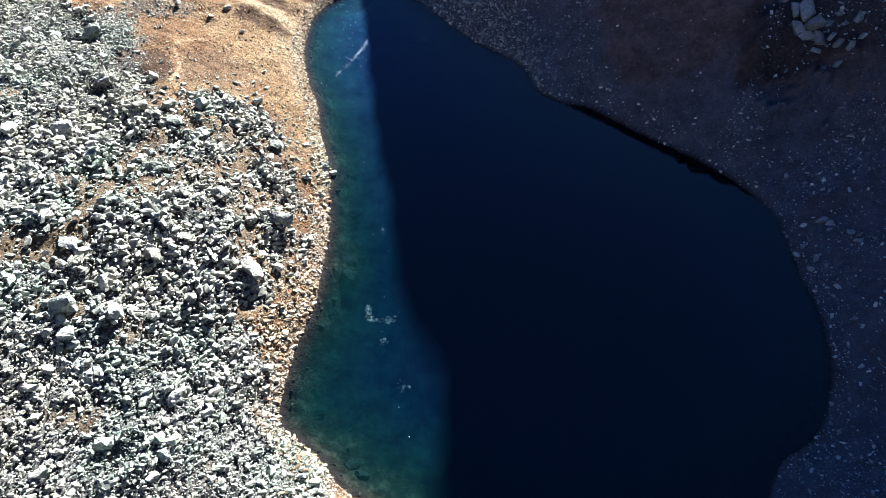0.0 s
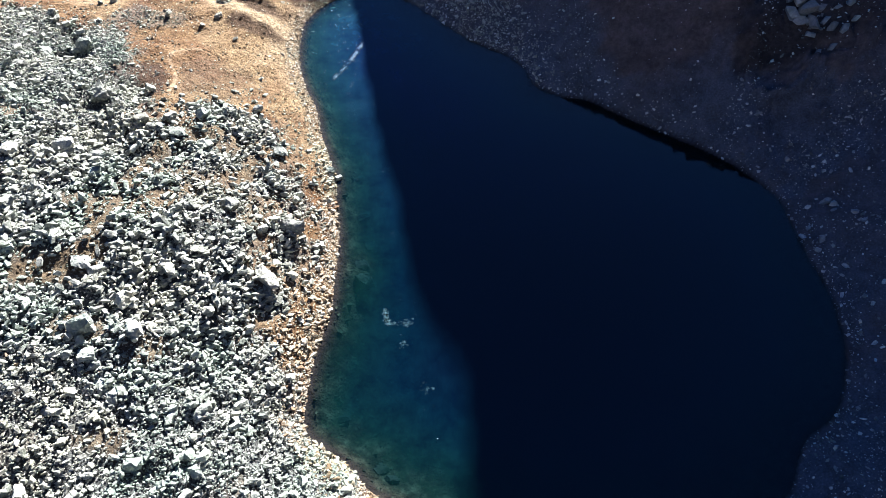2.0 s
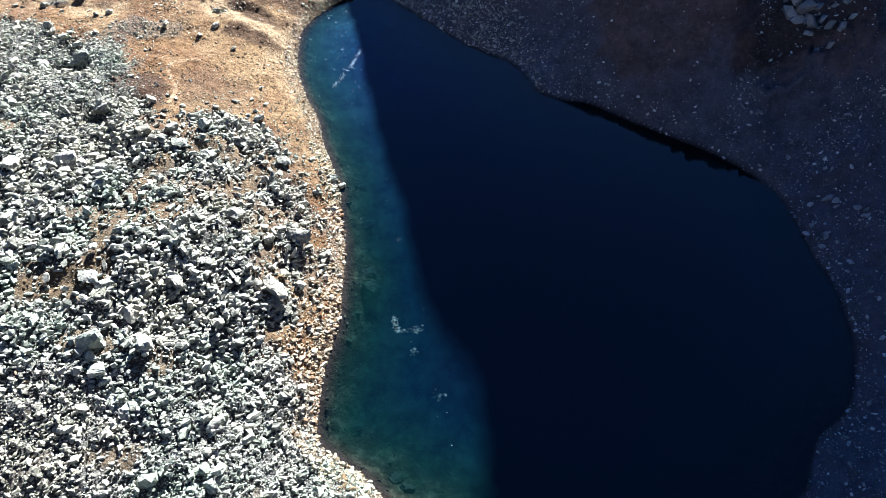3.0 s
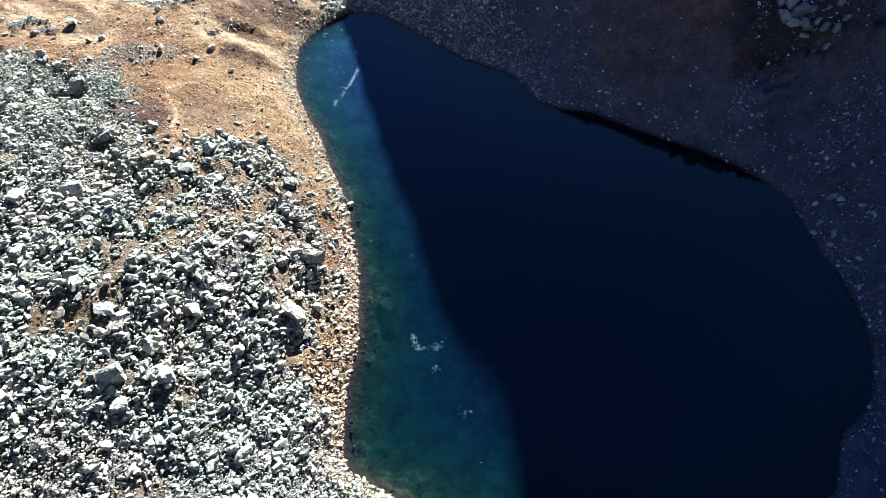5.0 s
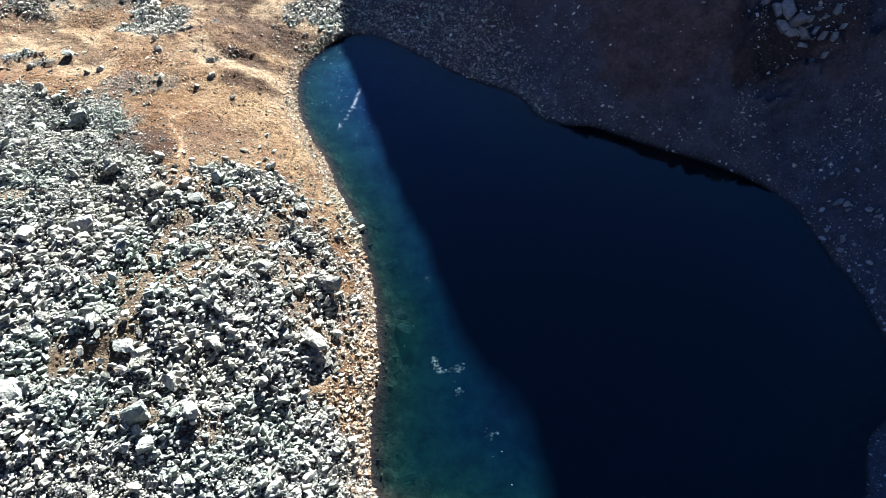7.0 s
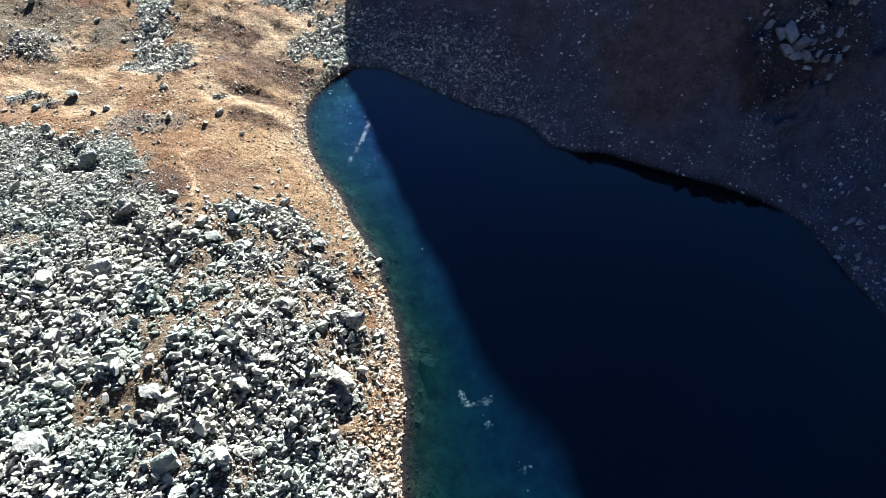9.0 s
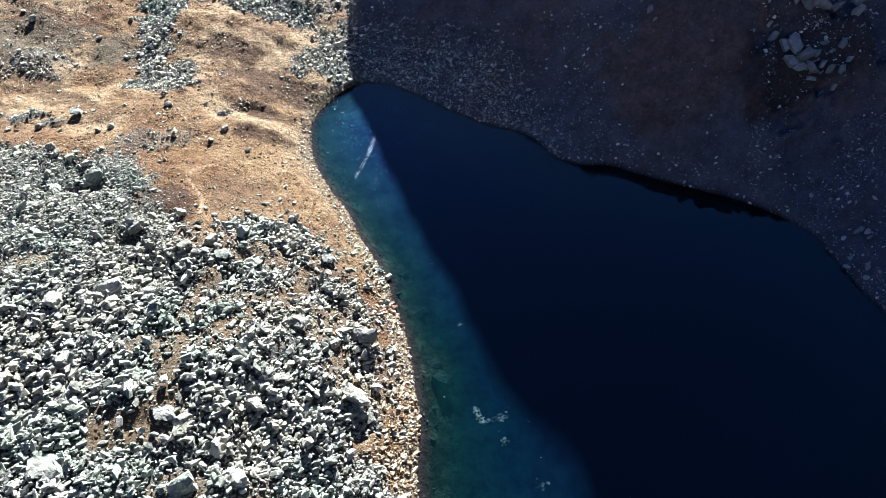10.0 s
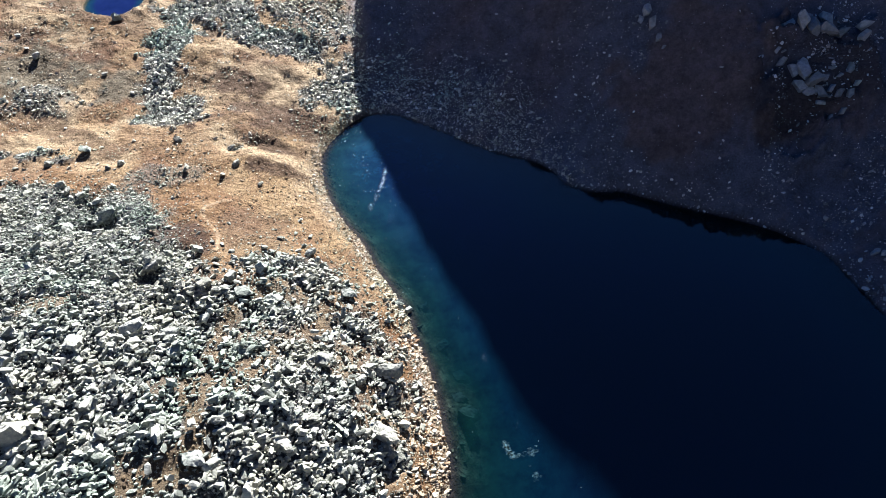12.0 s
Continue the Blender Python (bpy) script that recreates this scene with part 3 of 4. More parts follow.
def turns(rng, n, tilt):
    """n random turns: headings that favour the bedding of the rock, tilted by up to about tilt radians."""
    a, b, c = rng.normal(0.5, 0.9, n) + math.pi * rng.integers(0, 2, n), rng.normal(0, tilt, n), rng.normal(0, tilt, n)
    ca, sa, cb, sb, cc, sc = np.cos(a), np.sin(a), np.cos(b), np.sin(b), np.cos(c), np.sin(c)
    z, o = np.zeros(n), np.ones(n)
    rz = np.stack([ca, -sa, z, sa, ca, z, z, z, o], -1).reshape(n, 3, 3)
    rx = np.stack([o, z, z, z, cb, -sb, z, sb, cb], -1).reshape(n, 3, 3)
    ry = np.stack([cc, z, sc, z, o, z, -sc, z, cc], -1).reshape(n, 3, 3)
    lean = rng.normal(-0.32, 0.3, n) * (tilt > 0.3)
    cl, sl = np.cos(lean), np.sin(lean)
    dip = np.stack([o, z, z, z, cl, -sl, z, sl, cl], -1).reshape(n, 3, 3)
    return dip @ rz @ rx @ ry


def scatter(name, label, category, x, y, size, mat, seed, tilt=0.4, sink=0.12, shapes=SHAPES, heap=0.0):
    """Stones too many to count, lying on the land."""
    rng = np.random.default_rng(seed)
    z = sample(LAND, x, y) + heap * size * rng.random(len(x)) ** 2
    rot = turns(rng, len(x), tilt)
    which = rng.integers(0, len(shapes), len(x))
    cos, tris, base = [], [], 0
    for k, (co, tri) in enumerate(shapes):
        sel = np.nonzero(which == k)[0]
        if not len(sel):
            continue
        p = np.einsum("nij,vj->nvi", rot[sel], co) * size[sel, None, None]
        p += np.stack([x[sel], y[sel], z[sel] + sink * size[sel]], -1)[:, None, :]
        tris.append((tri[None] + base + (np.arange(len(sel)) * len(co))[:, None, None]).reshape(-1, 3))
        cos.append(p.reshape(-1, 3))
        base += len(sel) * len(co)
    me = mesh_from(name, np.concatenate(cos), np.concatenate(tris))
    me.materials.append(mat)
    return tagged(new(name, me), label, category, kind="stuff")


def strew(seed, n, box, chance):
    """Places in a box of the plan, kept by the chance that each has."""
    rng = np.random.default_rng(seed)
    x, y = rng.uniform(box[0], box[1], n), rng.uniform(box[2], box[3], n)
    ok = rng.random(n) < chance(x, y)
    return x[ok], y[ok], rng


def on(mask):
    return lambda x, y: sample(MASKS[mask], x, y)


dry = lambda x, y: smooth(0.1, 0.6, sample(OFFSHORE, x, y))
leftside = lambda x, y: 1 - sample(MASKS["slope"], x, y)

x, y, rng = strew(11, 76000, (-86, -4, 10, 101), lambda x, y: on("scree")(x, y) * leftside(x, y) * dry(x, y))
scatter("scree", "pale grey angular scree stones heaped on the slope", "stones", x, y, (0.24 + 0.22 * rng.pareto(2.2, len(x)).clip(0, 3.4)) * (1 - 0.4 * smooth(54, 66, y) * smooth(-38, -46, x)) * (0.62 + 0.38 * smooth(20, 33, y)) * (1 + 0.25 * smooth(28, 45, y) * smooth(75, 60, y)), ROCK, 12, tilt=0.38, sink=0.2, heap=0.6)
x, y, rng = strew(27, 60000, (-86, -4, 99, 152), lambda x, y: on("scree")(x, y) * leftside(x, y) * dry(x, y))
scatter("moraine_stones", "grey-green stones in bands across the grass", "stones", x, y, 0.2 + 0.2 * rng.pareto(2.3, len(x)).clip(0, 4), MORAINE_ROCK, 28, tilt=0.35, sink=0.2, shapes=CHIPS, heap=0.3)
x, y, rng = strew(28, 6000, (-70, -4, -16, 12), lambda x, y: on("scree")(x, y) * leftside(x, y) * dry(x, y))
scatter("lower_scree", "pale grey scree at the foot of the slope", "stones", x, y, 0.3 + 0.2 * rng.pareto(2.3, len(x)).clip(0, 4), ROCK, 31, tilt=0.6, sink=0.2, shapes=CHIPS)
x, y, rng = strew(29, 22000, (-86, -36, 54, 92), lambda x, y: on("scree")(x, y) * leftside(x, y) * smooth(54, 64, y) * smooth(-37, -45, x))
scatter("fine_scree", "fine grey-green scree on the upper slope", "stones", x, y, 0.2 + 0.13 * rng.pareto(2.6, len(x)).clip(0, 3), LICHEN_ROCK, 30, tilt=0.5, sink=0.22, shapes=CHIPS)
x, y, rng = strew(25, 17000, (-48, -4, 10, 37), lambda x, y: on("scree")(x, y) * dry(x, y) * smooth(37, 27, y) * leftside(x, y))
scatter("gravel", "pale gravel and small stones below the scree", "stones", x, y, 0.2 + 0.16 * rng.pareto(2.6, len(x)).clip(0, 3), PALE_ROCK, 26, tilt=0.5, sink=0.15, shapes=CHIPS)
x, y, rng = strew(12, 34000, (-86, -4, 10, 140), lambda x, y: on("scree")(x, y) ** 2 * leftside(x, y) * dry(x, y) * (0.35 + 0.65 * smooth(-0.12, 0.1, fbm(x, y, 9, 3, 7))) * (1 - 0.5 * smooth(62, 80, y)) * (1 - 0.55 * smooth(54, 66, y) * smooth(-38, -46, x)) * (1 - 0.75 * smooth(96, 104, y)) * (0.35 + 0.65 * smooth(24, 34, y)))
scatter("blocks", "pale grey angular blocks heaped over the scree", "stones", x, y, (0.55 + 0.32 * rng.pareto(2.6, len(x)).clip(0, 2.8)) * (1 - 0.35 * smooth(98, 106, y)), ROCK, 22, tilt=0.32, sink=0.2, shapes=RUGGED, heap=0.5)
x, y, rng = strew(23, 52000, (-86, -4, 20, 100), lambda x, y: 0.5 * on("fringe")(x, y) * leftside(x, y) * dry(x, y))
scatter("outlying_stones", "grey stones scattered from the scree onto the grass", "stones", x, y, 0.14 + 0.19 * rng.pareto(2.2, len(x)).clip(0, 4.5), ROCK, 24, tilt=0.4, sink=0.15)
x, y, rng = strew(13, 30000, (-86, -4, 30, 155), lambda x, y: (0.05 + 0.3 * smooth(0.05, 0.2, fbm(x, y, 5, 4, 29)) + 0.22 * smooth(72, 62, y)) * (1 - on("scree")(x, y)) * leftside(x, y) * dry(x, y))
scatter("loose_stones", "small stones strewn over dry grass", "stones", x, y, 0.12 + 0.12 * rng.pareto(2.6, len(x)).clip(0, 4), ROCK, 14, tilt=0.25, sink=0.0)
x, y, rng = strew(36, 30000, (-62, -14, 27, 92), lambda x, y: (0.25 + 0.75 * smooth(-0.08, 0.14, fbm(x, y, 3.5, 4, 37))) * (1 - 0.8 * on("scree")(x, y)) * leftside(x, y) * dry(x, y) * (0.35 + 0.65 * smooth(76, 64, y)))
scatter("pebbles", "small tan stones on sandy soil between the blocks", "stones", x, y, 0.12 + 0.1 * rng.pareto(2.4, len(x)).clip(0, 4), WARM_ROCK, 38, tilt=0.35, sink=0.08, shapes=CHIPS)
x, y, rng = strew(33, 34000, (-86, -12, 84, 158), lambda x, y: (0.12 + 0.75 * smooth(-0.02, 0.16, fbm(x, y, 7, 4, 34))) * (1 - on("scree")(x, y)) * leftside(x, y) * dry(x, y) * (1 - 0.75 * on("pale")(x, y)))
scatter("meadow_stones", "small tan and grey stones half sunk in dry grass", "stones", x, y, 0.16 + 0.15 * rng.pareto(2.6, len(x)).clip(0, 4), WARM_ROCK, 35, tilt=0.3, sink=0.05, shapes=CHIPS)
x, y, rng = strew(15, 110000, (-30, 0, 14, 108), lambda x, y: smooth(-0.25, 0.15, sample(OFFSHORE, x, y)) * (1.6 * smooth(2.5, 0.4, sample(OFFSHORE, x, y)) + 0.5 * smooth(7, 2, sample(OFFSHORE, x, y)) * smooth(66, 50, y) * smooth(-0.05, 0.16, fbm(x, y, 2.4, 4, 17))) * leftside(x, y))
scatter("shore_stones", "pale and rusty stones along the water's edge", "stones", x, y, (0.17 + 0.23 * rng.pareto(2.6, len(x)).clip(0, 3.5)) * (1 - 0.35 * smooth(62, 76, y)), WARM_ROCK, 16)
x, y, rng = strew(17, 130000, (-12, 66, 12, 140), lambda x, y: (0.03 + 0.5 * on("debris")(x, y) ** 2 * smooth(-0.1, 0.15, fbm(x, y, 7, 4, 19)) + 0.5 * smooth(3.0, 0.3, sample(OFFSHORE, x, y))
                                                                   + 1.3 * ridge(x, y, 41.3, 68.8, 4.4, 0.9, 74) + 0.6 * blob(x, y, 43.6, 71.2, 3.0, 1.6) * smooth(0, 0.2, fbm(x, y, 2, 3, 20)) + 0.25 * smooth(44, 48, x) * smooth(66, 60, y) * smooth(-0.05, 0.2, fbm(x, y, 4, 3, 23)) + 0.45 * blob(x, y, 26, 76.8, 7, 2.4, -12) * smooth(0, 0.2, fbm(x, y, 3, 3, 22)) + 0.35 * (blob(x, y, 49, 77, 7, 5) + blob(x, y, 55, 81, 6, 6)) * smooth(0.0, 0.2, fbm(x, y, 4, 3, 18)) + 0.9 * smooth(22, 0, x) * smooth(16, 3, sample(OFFSHORE, x, y))) * (1 - leftside(x, y)) * smooth(-0.2, 0.2, sample(OFFSHORE, x, y)))
scatter("slope_stones", "light stones strewn over the shaded mountainside", "stones", x, y, 0.12 + 0.11 * rng.pareto(2.3, len(x)).clip(0, 5), SLOPE_ROCK, 18, sink=0.2, shapes=CHIPS)
x, y, rng = strew(19, 9000, (-24, 4, 14, 102), lambda x, y: 0.35 * smooth(-0.3, -1.0, sample(OFFSHORE, x, y)) * smooth(-14, -2, sample(OFFSHORE, x, y)) * smooth(-0.2, 0.15, fbm(x, y, 5, 3, 5)))
scatter("bed_stones", "drowned stones on the lake bed", "stones", x, y, 0.25 + 0.25 * rng.pareto(3.0, len(x)).clip(0, 3), ALGAE_STONES, 20)


def boulder_mesh(name, seed, chips, flat):
    """A weathered block: broken faces, steps and chipped edges."""
    bm = stone_shape(np.random.default_rng(seed), chips, flat)
    rng = np.random.default_rng(seed + 50)
    for reach, jolt in ((0.35, 0.022), (0.2, 0.012), (0.1, 0.006)):
        bmesh.ops.subdivide_edges(bm, edges=[e for e in bm.edges if e.calc_length() > reach], cuts=1)
        bmesh.ops.triangulate(bm, faces=bm.faces[:])
        for v in bm.verts:
            v.co += Vector(rng.normal(0, jolt, 3))
    me = bpy.data.meshes.new(name)
    bm.to_mesh(me)
    bm.free()
    me.materials.append(BOULDER)
    return me


def drowned_material():
    m, nodes, links = material("algae_rock")
    bsdf = nodes["Principled BSDF"]
    bsdf.inputs["Roughness"].default_value = 0.8
    where = nodes.new("ShaderNodeNewGeometry").outputs["Position"]
    links.new(ramp_node(nodes, links, noise_node(nodes, links, 2.0, 5, where), (0.3, (0.002, 0.0023, 0.0018)), (0.6, (0.0055, 0.0063, 0.005)), (0.8, (0.014, 0.015, 0.012))), bsdf.inputs["Base Color"])
    return m


ALGAE = drowned_material()
BOULDERS = [boulder_mesh("boulder", 100 + k, 5 + k % 3 * 3, (0.44, 0.32, 0.4, 0.26)[k % 4]) for k in range(14)]


def boulder(x, y, length, shape=0, heading=0.0, tilt=(0.0, 0.0), label="pale grey angular boulder on the scree", group="boulders of the block field", sink=0.2):
    ob = new("boulder", BOULDERS[shape % len(BOULDERS)])
    stuff = ALGAE if "drowned" in label else PALE_BLOCK if "mountainside" in label else None
    if stuff:
        ob.data = ob.data.copy()
        ob.data.materials[0] = stuff
    z = float(sample(LAND - VOIDS, np.array([x]), np.array([y]))[0])
    ob.matrix_world = pose(x, y, z + (sink + 0.04) * length, -14) @ pose(0, 0, 0, tilt[0], tilt[1], heading) @ Matrix.Scale(length, 4)
    return tagged(ob, label, "boulder", group)


# the ones that stand out
for spec in ((-39.2, 33.0, 2.9, 8, 20, (4, 0), "largest pale rounded boulder of the block field", "boulders of the block field", 0.3),
             (-20.7, 50.2, 3.6, 11, -30, (12, -6), "long pale slab beside the shore with a dark side"),
             (-36.3, 37.0, 2.4, 4, 70, (0, 6), "tall pale boulder among scree"),
             (-34.6, 33.4, 2.5, 10, -60, (10, 0), "tilted pale slab among scree"),
             (-41.0, 40.5, 2.4, 3, 5, (6, 0), "low flat slab with a dark side among scree"),
             (-39.3, 40.0, 1.9, 2, 30, (0, 8), "pale angular boulder among scree"),
             (-36.0, 40.5, 2.2, 6, 15, (0, 0), "pale angular boulder among scree"),
             (-33.2, 41.6, 2.6, 5, -45, (0, 12), "leaning pale slab among scree"),
             (-38.4, 30.3, 2.0, 9, 20, (0, 0), "pale angular boulder among scree"),
             (-24.1, 49.2, 1.4, 10, 20, (0, 0), "small dark boulder above the shore"),
             (-27.5, 25.8, 2.2, 11, 40, (10, 0), "white angular block in the scree"),
             (-50.3, 36.2, 3.6, 3, 5, (0, 4), "broad flat pale boulder on the scree slope"),
             (-32.7, 20.0, 1.9, 4, 10, (0, 0), "pale angular boulder among scree"),
             (-37.1, 16.4, 2.0, 0, 10, (0, 0), "dark-sided boulder among scree"),
             (-22.9, 42.2, 3.4, 5, -40, (8, 10), "leaning grey boulder above the shore"),
             (-28.1, 51.6, 2.8, 7, -35, (12, 0), "layered grey slab in the scree"),
             (-27.4, 70.7, 1.8, 0, 0, (38, 0), "lone dark boulder on dry grass"),
             (-32.6, 61.5, 2.4, 7, -40, (6, 6), "pale boulder at the edge of the grass"),
             (-35.8, 62.4, 2.4, 3, 10, (0, 0), "pale boulder at the edge of the grass"),
             (-37.1, 65.1, 2.0, 2, 50, (0, 0), "pale boulder at the edge of the grass"),
             (-47.1, 57.0, 3.0, 8, 20, (0, 8), "dark-sided angular boulder in the scree"),
             (-43.5, 56.3, 2.2, 11, -20, (0, 0), "pale angular boulder among scree"),
             (-52.4, 55.6, 2.6, 9, 80, (0, 0), "pale angular boulder among scree"),
             (-56.1, 45.6, 3.2, 4, 10, (0, 5), "broad pale boulder on the scree slope"),
             (-50.5, 47.9, 2.2, 2, 70, (0, 0), "pale angular boulder among scree"),
             (-17.0, 62.4, 1.6, 1, 0, (28, 0), "dark boulder at the water's edge"),
             (-15.9, 61.5, 1.3, 2, 30, (0, 0), "pale stone standing in the shallows"),
             (-18.6, 98.9, 1.2, 5, 30, (0, 0), "pale stone standing in the shallows"),
             (-16.0, 113.6, 2.0, 0, 0, (0, 0), "white boulder at the rim of the shade", "boulders of the moraine", 0.35),
             (-57.8, 98.9, 2.1, 3, 0, (0, 0), "pale flat boulder on dry grass"),
             (-56.0, 140.5, 2.0, 6, 20, (0, 0), "white boulder beside the grassy lane"),
             (-36.1, 91.8, 0.9, 7, 20, (0, 0), "small boulder on dry grass"),
             (-23.4, 63.0, 2.3, 3, 5, (0, 0), "long flat dark-fronted slab at the edge of the scree"),
             (-25.0, 65.0, 1.6, 7, 20, (0, 0), "pale slab at the edge of the scree"),
             (-28.2, 65.6, 1.7, 5, 30, (4, 0), "pale block at the edge of the grass"),
             (-46.2, 67.4, 2.2, 0, 0, (26, 0), "dark boulder in the upper scree"),
             (-39.9, 63.2, 2.2, 2, 30, (16, 0), "dark-sided boulder in the upper scree"),
             (-57.5, 79.4, 2.0, 3, 0, (0, 0), "flat pale slab in the upper scree"),
             (-33.4, 66.6, 2.2, 6, 60, (8, 0), "split pale boulder at the edge of the grass"),
             (-73.4, 138.2, 1.2, 2, 10, (20, 0), "dark boulder on dry grass"),
             (-60.3, 137.8, 1.1, 5, 60, (20, 0), "dark boulder beside the grassy lane"),
             (-71.2, 133.2, 1, 3, 0, (0, 0), "pale block on dry grass"),
             (-69.2, 130.4, 1.6, 8, 30, (20, 0), "dark boulder on dry grass"),
             (-57.3, 122.8, 1.1, 7, 0, (0, 0), "pale flat boulder on dry grass"),
             (-52.3, 94.3, 1.2, 4, 30, (14, 0), "dark-sided boulder on dry grass"),
             (-54.0, 93.2, 0.88, 6, 20, (14, 0), "dark-sided boulder on dry grass"),
             (-59.3, 88.6, 1.5, 8, 0, (0, 0), "pale boulder at the upper edge of the scree"),
             (-58.5, 87.3, 1.3, 0, 60, (24, 0), "dark boulder at the upper edge of the scree"),
             (-62.4, 95.8, 1.2, 4, 10, (16, 0), "dark-sided boulder on dry grass"),
             (-36.0, 92.2, 1.4, 11, 40, (10, 0), "tilted pale boulder on a grassy mound"),
             (-38.0, 89.5, 0.95, 3, 60, (16, 0), "dark-sided boulder on dry grass"),
             (-32.8, 87.2, 0.95, 7, 30, (10, 0), "dark flat boulder on dry grass"),
             (-44.4, 99.2, 1.5, 3, 25, (30, 0), "long narrow dark slab on dry grass"),
             (-52.6, 81.0, 2.8, 8, 20, (6, 0), "broad pale boulder over a dark hollow"),
             (-12.0, 45.6, 3.0, 1, -45, (0, 0), "drowned dark slab on the lake bed", "drowned slabs", 0.12),
             (-12.4, 48.4, 2.4, 3, 10, (0, 0), "drowned slab on the lake bed", "drowned slabs", 0.0),
             (-12.6, 56.5, 2.4, 7, 25, (0, 0), "drowned slab on the lake bed", "drowned slabs", 0.0),
             (-11.2, 52.2, 2.6, 3, 15, (0, 0), "drowned slab on the lake bed", "drowned slabs", 0.0),
             (-13.4, 63.4, 1.8, 11, 30, (0, 0), "drowned slab on the lake bed", "drowned slabs", 0.0),
             (-14.0, 27.6, 1.8, 7, 10, (0, 0), "drowned slab on the lake bed", "drowned slabs", 0.0),
             (-9.6, 21.6, 2.0, 3, 40, (0, 0), "drowned slab on the lake bed", "drowned slabs", 0.0),
             (-8.4, 20.4, 1.7, 5, 0, (0, 0), "drowned slab on the lake bed", "drowned slabs", 0.0)):
    boulder(*spec)
x, y, rng = strew(31, 5200, (-80, -8, 13, 125), lambda x, y: on("scree")(x, y) ** 2 * leftside(x, y) * dry(x, y) * (0.08 + 0.92 * smooth(98, 70, y)))
sizes = 0.95 + 0.42 * rng.pareto(3.0, len(x)).clip(0, 3.0)
for k in range(min(250, len(x))):
    boulder(x[k], y[k], float(sizes[k]), k, rng.uniform(0, 360), (rng.normal(0, 14), rng.normal(0, 14)))


# ---- grass, foam, crags ----
def tussock_arrays(rng):
    """A low clump of bent dry grass."""
    n = 5
    a = np.linspace(0, 2 * math.pi, n, endpoint=False) + rng.uniform(-0.3, 0.3, n)
    rim = np.stack([0.5 * np.cos(a), 0.5 * np.sin(a), np.full(n, -0.12)], -1) * rng.uniform(0.75, 1.1, (n, 1))
    mid = np.stack([0.33 * np.cos(a + 0.3), 0.33 * np.sin(a + 0.3), rng.uniform(0.1, 0.26, n)], -1)
    co = np.concatenate([rim, mid, [(0.05, 0, 0.3)]])
    tri = [t for k in range(n) for t in ((k, (k + 1) % n, n + k), ((k + 1) % n, n + (k + 1) % n, n + k), (n + k, n + (k + 1) % n, 2 * n))]
    return co, np.array(tri)


def straw_material():
    m, nodes, links = material("dry_straw")
    bsdf = nodes["Principled BSDF"]
    bsdf.inputs["Roughness"].default_value = 0.95
    bsdf.inputs["Specular IOR Level"].default_value = 0.1
    geo = nodes.new("ShaderNodeNewGeometry")
    tone = ramp_node(nodes, links, geo.outputs["Random Per Island"], (0.0, (0.0297, 0.0211, 0.0119)), (0.4, (0.0726, 0.0515, 0.0284)), (1.0, (0.139, 0.109, 0.066)))
    streak = ramp_node(nodes, links, noise_node(nodes, links, 9, 4, geo.outputs["Position"]), (0.3, (0.6, 0.6, 0.6)), (0.7, (1.15, 1.15, 1.15)))
    links.new(mix_node(nodes, links, 1.0, tone, streak, "MULTIPLY"), bsdf.inputs["Base Color"])
    return m


TUFTS = [tussock_arrays(RNG) for _ in range(6)]
x, y, rng = strew(41, 115000, (-86, -4, 28, 155), lambda x, y: 0.5 * (1 - on("scree")(x, y)) ** 2 * leftside(x, y) * dry(x, y) * (1 - on("pale")(x, y)) * smooth(-0.2, 0.15, fbm(x, y, 4, 3, 9)))
scatter("dry_grass", "tussocks of dry tan alpine grass", "grass", x, y, 0.14 + 0.12 * rng.pareto(2.5, len(x)).clip(0, 3), straw_material(), 42, tilt=0.1, sink=0.0, shapes=TUFTS)


def foam_material(name, colour, cover, wispy=False):
    m, nodes, links = material(name)
    bsdf = nodes["Principled BSDF"]
    bsdf.inputs["Base Color"].default_value = (*colour, 1)
    bsdf.inputs["Roughness"].default_value = 0.6
    bsdf.inputs["Alpha"].default_value = cover
    if wispy:
        where = nodes.new("ShaderNodeNewGeometry").outputs["Position"]
        links.new(ramp_node(nodes, links, noise_node(nodes, links, 3.2, 5, where, 0.7), (0.44, (0, 0, 0)), (0.68, (cover, cover, cover))), bsdf.inputs["Alpha"])
    return m


def flecks(name, label, p, size, mat, rng):
    """Thin ragged flecks that float at the places p."""
    n = 7
    a = np.linspace(0, 2 * math.pi, n, endpoint=False)
    r = rng.uniform(0.4, 1.0, (len(p), n)) * size[:, None]
    lift = 0.0004 * np.arange(len(p))[:, None]
    top = np.stack([p[:, :1] + r * np.cos(a), p[:, 1:] + 0.7 * r * np.sin(a), np.full(r.shape, 0.012) + lift], -1)
    hub = np.concatenate([p, 0.018 + lift], 1)[:, None]
    co = np.concatenate([top, hub], 1).reshape(-1, 3)
    fan = np.array([(k, (k + 1) % n, n) for k in range(n)])
    me = mesh_from(name, co, (fan[None] + (np.arange(len(p)) * (n + 1))[:, None, None]).reshape(-1, 3))
    me.materials.append(mat)
    return tagged(new(name, me), label, "foam", kind="stuff")


rng = np.random.default_rng(51)
knots = np.array((0.06, 0.12, 0.3, 0.36, 0.42, 0.55, 0.72, 0.9))
t = (knots[rng.integers(0, len(knots), 260)] + rng.normal(0, 0.045, 260)).clip(0, 1)
streak = np.stack([-13.4 - 4.2 * t ** 1.2 + rng.normal(0, 0.17, 260), 89.5 - 8.5 * t + rng.normal(0, 0.22, 260)], -1)
loose = np.stack([rng.uniform(-23, 0, 2600), 20 + 83 * rng.random(2600) ** 0.6], -1)
